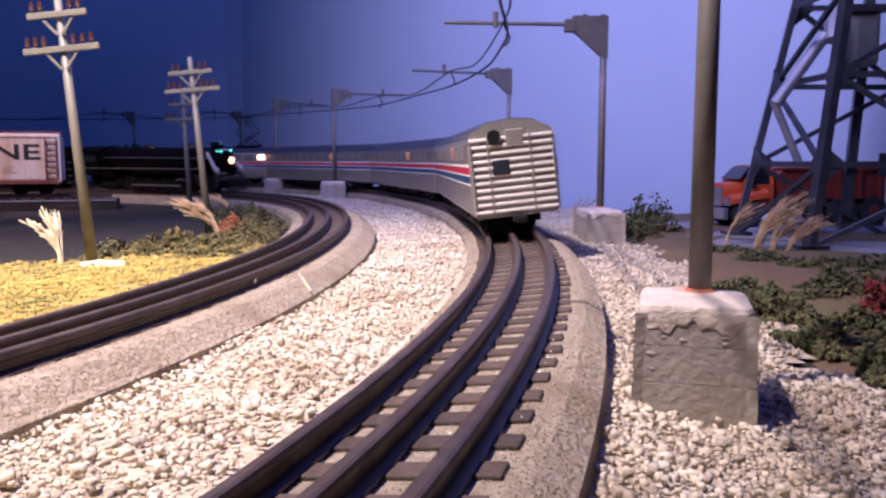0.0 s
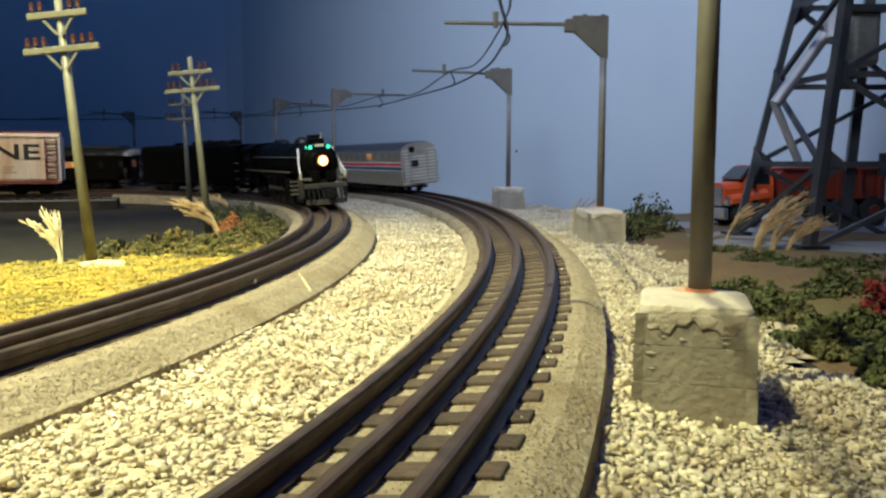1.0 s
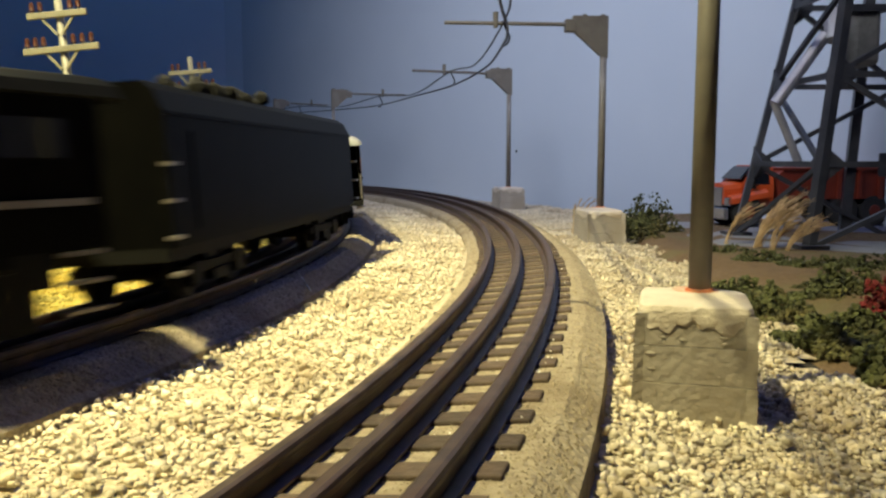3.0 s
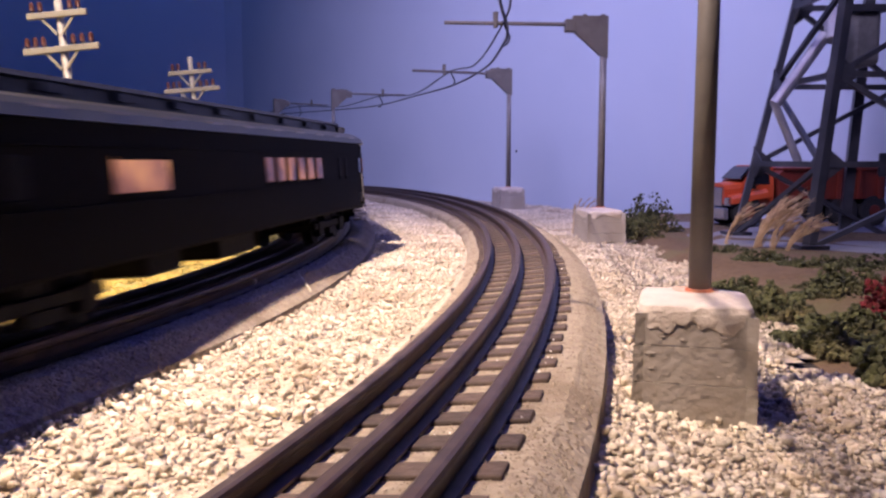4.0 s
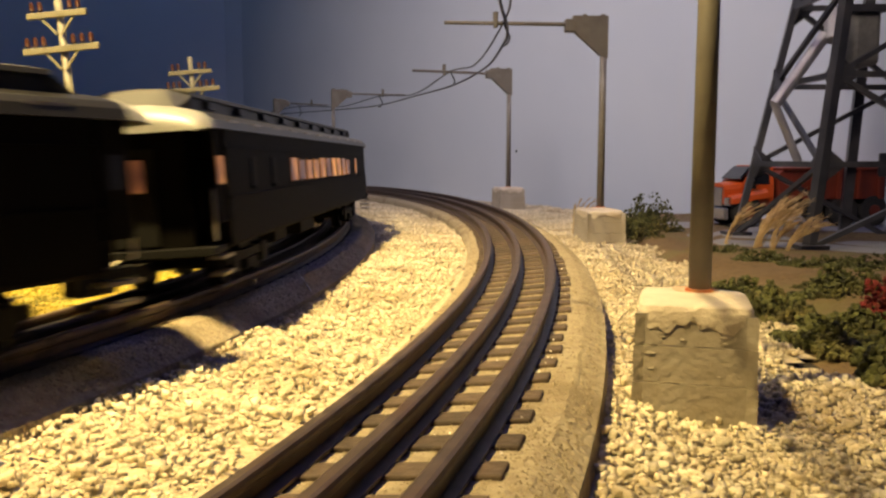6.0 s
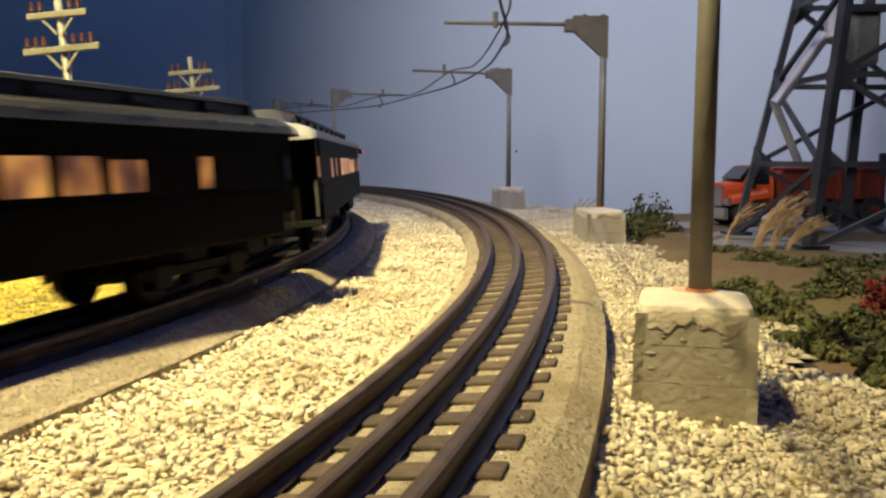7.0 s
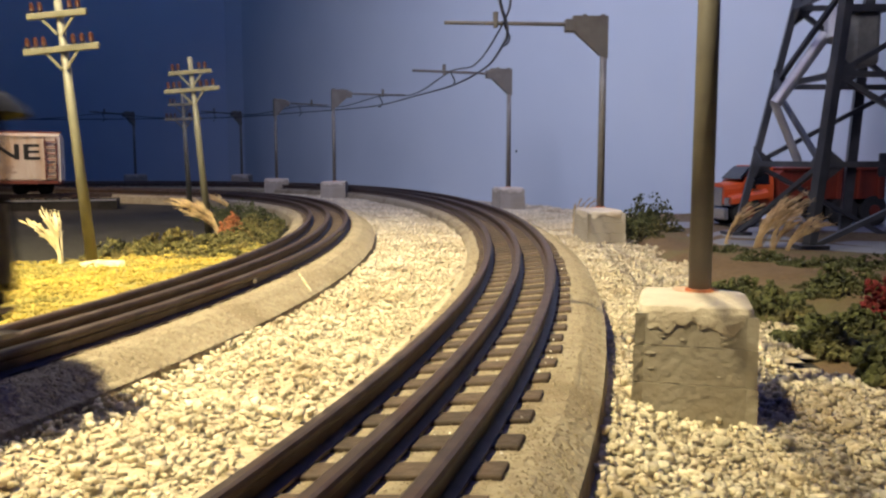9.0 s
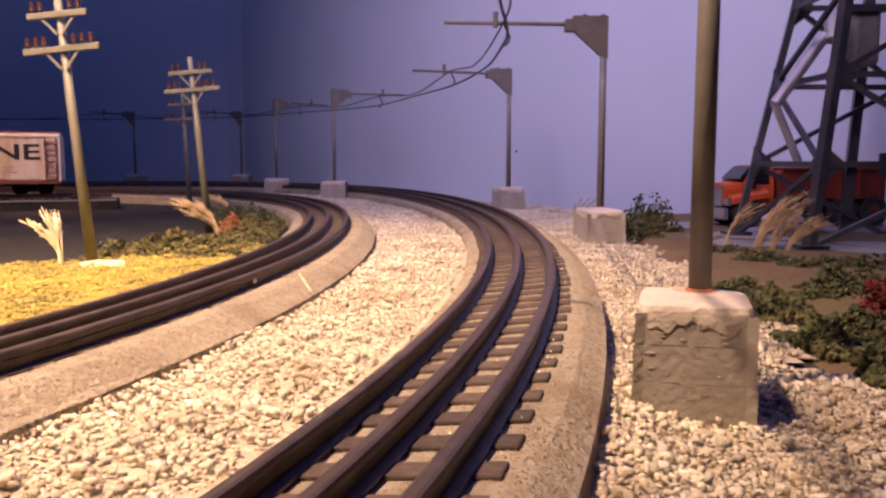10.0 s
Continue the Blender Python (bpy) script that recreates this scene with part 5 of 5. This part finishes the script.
        for sy in (-1, 1):
            for k in range(5):
                xx = x + k * 0.006
                part("baluster", boxed(xx - 0.0006, xx + 0.0006, sy * 0.028 - 0.0006, sy * 0.028 + 0.0006, 0.0195, 0.047), M_BLACK, rail)
            part("roof_post", rodded((x, sy * 0.0275, 0.0195), (x, sy * 0.0275, 0.075), 0.0010, sides=8), M_BLACK, th)
            lampb = part("marker_lamp", boxed(-L + 0.020, -L + 0.028, sy * 0.0325 - 0.002, sy * 0.0325 + 0.002, 0.0665, 0.0725, bevel=0.0008), M_BLACK, th)
            part("lens", boxed(-L + 0.0205, -L + 0.0275, sy * 0.0348 - 0.0006, sy * 0.0348 + 0.0006, 0.0672, 0.0718, bevel=0.0006), M_REDL, lampb, "glowing red marker lens")
            part("lens", boxed(-L + 0.0188, -L + 0.0200, sy * 0.0325 - 0.0018, sy * 0.0325 + 0.0018, 0.0672, 0.0718), M_REDL, lampb, "glowing red marker lens")
    for x0, x1, z in ((-0.030, 0.014, 0.007), (0.050, 0.078, 0.008)):
        part("underfloor_box", boxed(x0, x1, -0.017, 0.017, z, 0.0178, bevel=0.001), M_BLACK, th)
    # low-roofed proportions above the floor
    for o in th.children_recursive:
        for v in o.data.vertices:
            if v.co.z > 0.018:
                v.co.z = 0.018 + (v.co.z - 0.018) * 0.775
    for x in (-0.148, 0.148):
        bogie(th, x, base=0.046)
    return th


# ---- the steam locomotive and tender ----
def lathe(bm, prof, n=28):
    """A round body along x from pairs of x and radius, about z = 0."""
    rings = []
    for x, r in prof:
        rings.append([bm.verts.new((x, r * math.cos(k * math.tau / n), r * math.sin(k * math.tau / n))) for k in range(n)])
    for a, b in zip(rings, rings[1:]):
        for k in range(n):
            bm.faces.new((a[k], a[(k + 1) % n], b[(k + 1) % n], b[k]))
    bm.faces.new(rings[0])
    bm.faces.new(rings[-1][::-1])
    bmesh.ops.recalc_face_normals(bm, faces=bm.faces)
    return bm


DRIVER_R = 0.0222
DRIVER_X = (0.066, 0.019, -0.028, -0.075)
LOCO_SCALE = 0.87


def spoked_wheel(r):
    bm = bmesh.new()
    for sy in (-1, 1):
        n = 28
        ring = []
        for k in range(n):
            c, s = math.cos(k * math.tau / n), math.sin(k * math.tau / n)
            ring.append([bm.verts.new((c * q, sy * y, s * q)) for q, y in ((r, 0.0145), (r, 0.0185), (r * 0.86, 0.0185), (r * 0.86, 0.0145))])
        for k in range(n):
            a, b = ring[k], ring[(k + 1) % n]
            for j in range(4):
                bm.faces.new((a[j], a[(j + 1) % 4], b[(j + 1) % 4], b[j]))
        for k in range(13):
            c, s = math.cos(k * math.tau / 13), math.sin(k * math.tau / 13)
            bar(bm, (c * r * 0.15, sy * 0.0165, s * r * 0.15), (c * r * 0.9, sy * 0.0165, s * r * 0.9), 0.0022, 0.0016)
        rod(bm, (0, sy * 0.0145, 0), (0, sy * 0.0195, 0), r * 0.2, sides=14)
        rod(bm, (0, sy * 0.0165, -r * 0.5), (0, sy * 0.0225, -r * 0.5), 0.002, sides=8)
        box(bm, -r * 0.5, r * 0.5, sy * 0.0170 - 0.001, sy * 0.0170 + 0.001, r * 0.45, r * 0.82)
    rod(bm, (0, -0.0145, 0), (0, 0.0145, 0), 0.0028, sides=10)
    bmesh.ops.recalc_face_normals(bm, faces=bm.faces)
    return bm


def locomotive():
    th = thing("steam_locomotive", Matrix(), "black steam locomotive with lit headlight and green marker lamps", "locomotive", "steam train")
    zc = 0.0565
    F = 0.215                     # the pilot's tip
    bm = lathe(bmesh.new(), [(-0.080, 0.0295), (-0.02, 0.0290), (0.02, 0.0275), (0.165, 0.0255), (0.172, 0.0255), (0.176, 0.0235), (0.1785, 0.016), (0.180, 0.0)][:-1])
    bm.transform(Matrix.Translation((0, 0, zc)))
    boiler = part("boiler", bm, M_LOCO, th, smooth=True)
    for x in (-0.06, 0.02, 0.10):
        r = 0.0300 if x < 0 else 0.0285 - (x - 0.02) * 0.0135
        b2 = lathe(bmesh.new(), [(x - 0.0007, r - 0.0006), (x + 0.0007, r - 0.0006)])
        b2.transform(Matrix.Translation((0, 0, zc)))
        part("boiler_band", b2, M_LOCO, boiler)
    door = lathe(bmesh.new(), [(0.176, 0.019), (0.1795, 0.0185), (0.182, 0.010), (0.183, 0.001)])
    door.transform(Matrix.Translation((0, 0, zc)))
    part("smokebox_door", door, M_LOCO, th, smooth=True)
    part("headlight_case", rodded((0.179, 0, zc + 0.002), (0.192, 0, zc + 0.002), 0.0078, sides=20), M_LOCO, th)
    part("headlight", rodded((0.1915, 0, zc + 0.002), (0.1930, 0, zc + 0.002), 0.0054, sides=20), M_LIGHT, th, "glowing warm headlight")
    # added ring that glows in place of the halo
    part("headlight_halo", rodded((0.1915, 0, zc + 0.002), (0.1922, 0, zc + 0.002), 0.0070, sides=20), M_HALO, th, "orange glowing ring for the headlight's halo")
    # chimney, domes, bell, feedwater heater
    ch = lathe(bmesh.new(), [(0, 0.0085), (0.006, 0.0075), (0.011, 0.0085), (0.0125, 0.0085)], 20)
    ch.transform(Matrix.Translation((0.150, 0, zc + 0.0235)) @ Matrix.Rotation(-math.pi / 2, 4, "Y"))
    part("chimney", ch, M_BLACK, th)
    part("feedwater_heater", rodded((0.160, -0.0105, zc + 0.0262), (0.160, 0.0105, zc + 0.0262), 0.0048, sides=16), M_LOCO, th)
    for x, r, h in ((0.085, 0.0115, 0.012), (-0.004, 0.0105, 0.011)):
        dm = bmesh.new()
        ball(dm, (x, 0, zc + 0.0255), r, 3, (1.35, 1, 0.85))
        part("dome", dm, M_LOCOTOP, th, smooth=True)
    part("bell", rodded((0.152, 0.0095, zc + 0.0262), (0.152, 0.0095, zc + 0.0375), 0.0042, 0.0018, sides=14), M_CHROME, th, "bright bell")
    part("number_board", boxed(0.1775, 0.1795, -0.0062, 0.0062, zc + 0.0200, zc + 0.0232, bevel=0.0005), M_STRIPE, th, "pale number board with no figures")
    for x in (-0.028, -0.036, -0.05):
        part("safety_valve", rodded((x, 0.003, zc + 0.028), (x, 0.003, zc + 0.034), 0.0022, sides=8), M_LOCO, th)
    for sy in (-1, 1):
        mk = part("marker_lamp", boxed(0.168, 0.178, sy * 0.0118 - 0.004, sy * 0.0118 + 0.004, zc + 0.0165, zc + 0.0238, bevel=0.001), M_LOCO, th)
        part("lens", rodded((0.1778, sy * 0.0118, zc + 0.0195), (0.1795, sy * 0.0118, zc + 0.0195), 0.0027, 0.0022, sides=16), M_GREEN, mk, "glowing green marker lens")
        part("lens", rodded((0.173, sy * 0.0158, zc + 0.0195), (0.173, sy * 0.0166, zc + 0.0195), 0.0022, sides=14), M_GREEN, mk, "glowing green marker lens")
        # running board with a pale edge, its front end sweeping down
        part("running_board", boxed(-0.115, 0.135, min(sy * 0.021, sy * 0.0315), max(sy * 0.021, sy * 0.0315), 0.0435, 0.0455), M_LOCO, th)
        part("board_edge", boxed(-0.115, 0.135, sy * 0.0318 - 0.0004, sy * 0.0318 + 0.0004, 0.0435, 0.0457), M_STEEL, th, "worn pale edge of the running board")
        sweep = bmesh.new()
        pts = spline([(0.152, 0.0740), (0.157, 0.0690), (0.163, 0.0620), (0.171, 0.0520), (0.181, 0.0430), (0.188, 0.0400)], 4)
        for q, ((xa, za), (xb, zb)) in enumerate(zip(pts, pts[1:])):
            spread = lambda z: sy * (0.0225 + (0.0740 - z) * 0.20)
            bar(sweep, (xa, spread(za), za), (xb, spread(zb), zb), 0.0022, 0.0046 + 0.0052 * q / len(pts))
        part("smoke_deflector_stripe", sweep, M_STRIPE, th, "white curved stripe beside the smokebox")
        part("handrail", rodded((-0.07, sy * 0.029, 0.066), (0.16, sy * 0.027, 0.064), 0.0007, sides=6), M_STEEL, th)
        part("air_tank", rodded((-0.02, sy * 0.0265, 0.0385), (0.10, sy * 0.0265, 0.0385), 0.0048, sides=14), M_LOCO, th)
        cyl = part("cylinder", boxed(0.095, 0.128, sy * 0.0255 - 0.0075, sy * 0.0255 + 0.0075, 0.012, 0.036, bevel=0.004), M_LOCO, th)
        for k in range(4):
            part("cylinder_rib", boxed(0.1285, 0.1298, sy * 0.0255 - 0.006, sy * 0.0255 + 0.006, 0.014 + k * 0.0055, 0.0165 + k * 0.0055), M_STEEL, cyl)
        # pale steel here carries the lit, whitish look of the step
        part("front_step", boxed(0.185, 0.197, sy * 0.023 - 0.005, sy * 0.023 + 0.005, 0.0345, 0.0375), M_STEEL, th, "front step, pale to show it lit")
        part("front_ladder", boxed(0.180, 0.184, sy * 0.029 - 0.003, sy * 0.029 + 0.003, 0.012, 0.040), M_PILOT, th)
        part("piston_rod", rodded((0.060, sy * 0.0235, DRIVER_R), (0.097, sy * 0.0235, DRIVER_R), 0.0012, sides=8), M_STEEL, th)
        part("crosshead_guide", boxed(0.066, 0.098, sy * 0.0245 - 0.0015, sy * 0.0245 + 0.0015, 0.0235, 0.0255), M_STEEL, th)
        part("cab_side", boxed(-0.118, -0.080, sy * 0.0300 - 0.0012, sy * 0.0300 + 0.0012, 0.030, 0.078), M_LOCO, th)
        part("cab_window", boxed(-0.110, -0.096, sy * 0.0312 - 0.0006, sy * 0.0312 + 0.0006, 0.058, 0.070), M_GLASS, th)
        part("cab_window", boxed(-0.094, -0.084, sy * 0.0312 - 0.0006, sy * 0.0312 + 0.0006, 0.058, 0.070), M_GLASS, th)
        for k in range(3):
            part("cab_step", boxed(-0.117, -0.108, sy * 0.030 - 0.002, sy * 0.030 + 0.002, 0.010 + k * 0.009, 0.0112 + k * 0.009), M_STEEL, th)
    part("firebox", boxed(-0.100, -0.055, -0.027, 0.027, 0.024, 0.052, bevel=0.002), M_LOCO, th)
    roof = bmesh.new()
    loft(roof, [(-0.031, 0.0765)] + [(-0.032 * math.cos(k * math.pi / 8), 0.0775 + 0.0105 * math.sin(k * math.pi / 8)) for k in range(9)] + [(0.031, 0.0765)], -0.124, -0.074)
    part("cab_roof", roof, M_LOCO, th)
    part("cab_front", boxed(-0.082, -0.079, -0.029, 0.029, 0.045, 0.078), M_LOCO, th)
    # frame, pilot deck, pilot and coupler
    part("main_frame", boxed(-0.115, 0.185, -0.0105, 0.0105, 0.017, 0.034), M_BLACK, th)
    # added black filler for the darkness between and behind the wheels
    part("dark_underfill", boxed(-0.110, 0.120, -0.0125, 0.0125, 0.0035, 0.036), M_BLACK, th)
    part("pilot_beam", boxed(0.188, 0.196, -0.0285, 0.0285, 0.0235, 0.030, bevel=0.001), M_PILOT, th, "worn grey pilot beam")
    pilot = bmesh.new()
    prism(pilot, [(0.196, -0.027), (0.196, 0.027), (0.212, 0.017), (F, 0.0), (0.212, -0.017)], 0.004, 0.010)
    pl = part("pilot", pilot, M_PILOT, th, "worn grey pilot")
    for k in range(9):
        y = -0.024 + k * 0.006
        part("pilot_bar", bar(bmesh.new(), (0.199, y, 0.023), (0.214 - abs(y) * 0.35, y * 0.95, 0.0075), 0.0022, 0.0018), M_BLACK, pl)
    part("coupler", boxed(0.198, 0.222, -0.0045, 0.0045, 0.012, 0.022, bevel=0.001), M_BLACK, th)
    part("air_pump", boxed(0.178, 0.188, -0.018, -0.004, 0.031, 0.046, bevel=0.002), M_LOCO, th)
    part("air_pump", boxed(0.178, 0.188, 0.004, 0.018, 0.031, 0.046, bevel=0.002), M_LOCO, th)
    # the long body behind the cylinders
    for o in th.children_recursive:
        for v in o.data.vertices:
            if v.co.x < 0.05:
                v.co.x = 0.05 + (v.co.x - 0.05) * 1.69
    bogie(th, 0.145, wheel=0.0105, base=0.038)
    bogie(th, -0.150, wheel=0.0115, base=0.034)
    th.scale = (LOCO_SCALE,) * 3
    wheels = []
    first = None
    for x in DRIVER_X:
        if first is None:
            first = part("driving_wheel", spoked_wheel(DRIVER_R), M_LOCOTOP, th, "spoked driving wheelset")
            w = first
        else:
            w = share("driving_wheel", first, th, Matrix())
        w.matrix_basis = pose(x, 0, DRIVER_R)
        wheels.append(w)
    rods = []
    for sy in (-1, 1):
        side = bmesh.new()
        box(side, -0.079, 0.070, sy * 0.0222 - 0.0008, sy * 0.0222 + 0.0008, -0.0018, 0.0018, bevel=0.0004)
        rods.append(part("side_rod", side, M_STEEL, th, "bright steel side rod"))
    return th, wheels, rods


def tender():
    th = thing("tender", Matrix(), "black coal tender coupled behind the locomotive", "tender", "steam train")
    L, W = 0.138, 0.0295
    bm = bmesh.new()
    loft(bm, [(-W, 0.021), (-W, 0.066), (-W + 0.003, 0.073), (-W + 0.007, 0.076), (W - 0.007, 0.076), (W - 0.003, 0.073), (W, 0.066), (W, 0.021)], -L, L)
    part("tank", bm, M_LOCO, th)
    coal = bmesh.new()
    r = random.Random(3)
    for _ in range(160):
        ball(coal, (r.uniform(0.0, 0.095), r.uniform(-0.02, 0.02), 0.075 + r.uniform(0, 0.006)), r.uniform(0.002, 0.0042), 1)
    part("coal", coal, M_BLACK, th)
    part("hatch", rodded((-0.06, 0, 0.075), (-0.06, 0, 0.080), 0.008, sides=16), M_LOCO, th)
    part("frame", boxed(-L, L, -0.027, 0.027, 0.0165, 0.0215), M_BLACK, th)
    for sy in (-1, 1):
        part("rivet_strip", boxed(-L, L, sy * W - 0.0006, sy * W + 0.0006, 0.0645, 0.0658), M_LOCO, th)
        part("side_panel", boxed(-L + 0.012, L - 0.02, sy * W - 0.0005, sy * W + 0.0005, 0.026, 0.060), M_LOCO, th)
        for x in (-L - 0.001, L + 0.001):
            for k in range(4):
                part("step", boxed(x - 0.003, x + 0.003, sy * 0.0305 - 0.002, sy * 0.0305 + 0.002, 0.012 + k * 0.012, 0.0132 + k * 0.012), M_STEEL, th)
    part("coupler", boxed(-L - 0.014, -L, -0.004, 0.004, 0.009, 0.015), M_BLACK, th)
    bogie(th, 0.085, base=0.044)
    bogie(th, -0.085, base=0.044)
    return th


LOCO, DRIVERS, RODS = locomotive()
TENDER = tender()
COACHES = [heavy_coach(DINER_ROW, False, 4), heavy_coach(OPEN_ROW, False, 9), heavy_coach(OPEN_ROW, False, 21), heavy_coach(LOUNGE_ROW, True, 2)]
FIRST = fluted_car(True)
SILVER = [FIRST] + [copy_thing(FIRST, Matrix()) for _ in range(3)]


def electric_head(th):
    """The leading vehicle carries a raised pantograph and a lit cab window."""
    th.name = "electric_locomotive"
    tagged(th, "silver electric locomotive with red, white and blue stripes and raised pantograph", "locomotive", "silver train")
    pan = part("pantograph", boxed(-0.190, -0.135, -0.016, 0.016, 0.0805, 0.0835, bevel=0.0008), M_BLACK, th, "raised black pantograph")
    for sy in (-1, 1):
        part("lower_arm", rodded((-0.186, sy * 0.013, 0.083), (-0.140, sy * 0.013, 0.113), 0.0011, sides=8), M_BLACK, pan)
        part("lower_arm", rodded((-0.139, sy * 0.013, 0.083), (-0.185, sy * 0.013, 0.113), 0.0011, sides=8), M_BLACK, pan)
        part("upper_arm", rodded((-0.140, sy * 0.013, 0.113), (-0.164, sy * 0.011, 0.145), 0.0009, sides=8), M_BLACK, pan)
        part("upper_arm", rodded((-0.185, sy * 0.013, 0.113), (-0.162, sy * 0.011, 0.145), 0.0009, sides=8), M_BLACK, pan)
        part("cab_window", boxed(-0.212, -0.196, *sorted((sy * 0.0300, sy * 0.0312)), 0.0560, 0.0665, bevel=0.0004), M_LIGHT, th, "brightly lit cab window")
    for x in (-0.168, -0.158):
        part("contact_strip", rodded((x, -0.026, 0.146), (x, 0.026, 0.146), 0.0011, sides=8), M_BLACK, pan)


electric_head(SILVER[-1])


# ---- what moves ----
STEAM_T = [0.0, 0.2, 0.5, 0.7, 1.0, 1.5, 1.8, 2.1, 2.7, 3.8, 4.6, 5.0, 6.2, 7.5, 8.2, 8.6, 9.0, 9.5, 10.0]
STEAM_S = [1.665, 1.570, 1.425, 1.335, 1.205, 0.962, 0.78, 0.60, 0.295, -0.195, -0.56, -0.715, -1.150, -1.580, -1.805, -1.928, -2.05, -2.19, -2.33]
SILVER_T = [0.0, 0.2, 0.5, 0.7, 1.2, 1.4, 1.8, 2.4, 3.2, 4.2, 10.0]
SILVER_S = [0.455, 0.56, 0.77, 0.935, 1.345, 1.50, 1.80, 2.2, 2.6, 2.85, 2.95]


def glide(t, ts, ss):
    """A smooth curve through the table."""
    i = min(max(int(np.searchsorted(ts, t) - 1), 0), len(ts) - 2)
    slope = lambda k: (ss[min(k + 1, len(ss) - 1)] - ss[max(k - 1, 0)]) / (ts[min(k + 1, len(ts) - 1)] - ts[max(k - 1, 0)])
    h = ts[i + 1] - ts[i]
    u = (t - ts[i]) / h
    return ((2 * u ** 3 - 3 * u * u + 1) * ss[i] + (u ** 3 - 2 * u * u + u) * h * slope(i) + (-2 * u ** 3 + 3 * u * u) * ss[i + 1] + (u ** 3 - u * u) * h * slope(i + 1))


def standing(track, s, half, forward, bank):
    """The pose of a car whose middle is at s and whose trucks stand half before and behind it."""
    a, b = beside(track, s + forward * half, 0), beside(track, s - forward * half, 0)
    d = a - b
    return Matrix.Translation((a + b) / 2) @ Matrix.Rotation(math.atan2(d.y, d.x), 4, "Z") @ Matrix.Rotation(-forward * math.atan(bank), 4, "X")


PITCH = 0.462
HEAD_LEN, TENDER_AT, COACH_AT = 0.187, 0.556, 0.75 + 0.216


def motions():
    times = [k / 10 for k in range(101)]
    steam = lambda t: glide(t, STEAM_T, STEAM_S)
    walk(LOCO, [(t, standing(INNER, steam(t) + HEAD_LEN, 0.135, -1, BANK_I)) for t in times])
    walk(TENDER, [(t, standing(INNER, steam(t) + TENDER_AT, 0.065, -1, BANK_I)) for t in times])
    for k, c in enumerate(COACHES):
        walk(c, [(t, standing(INNER, steam(t) + COACH_AT + k * PITCH, 0.148, -1, BANK_I)) for t in times])
    silver = lambda t: glide(t, SILVER_T, SILVER_S)
    for k, c in enumerate(SILVER):
        walk(c, [(t, standing(OUTER, silver(t) + 0.224 + k * 0.462, 0.155, 1, BANK_O)) for t in times])
    # the driving wheels roll and the side rods follow their pins
    steps = [k / 30 for k in range(0, 301)]
    for x, w in zip(DRIVER_X, DRIVERS):
        walk(w, [(t, Matrix.Translation((x, 0, DRIVER_R)) @ Matrix.Rotation((STEAM_S[0] - steam(t)) / (DRIVER_R * LOCO_SCALE), 4, "Y")) for t in steps])
    for r in RODS:
        rows = []
        for t in steps:
            a = (STEAM_S[0] - steam(t)) / (DRIVER_R * LOCO_SCALE)
            rows.append((t, Matrix.Translation((-math.sin(a) * DRIVER_R * 0.5, 0, DRIVER_R - math.cos(a) * DRIVER_R * 0.5))))
        walk(r, rows)


motions()
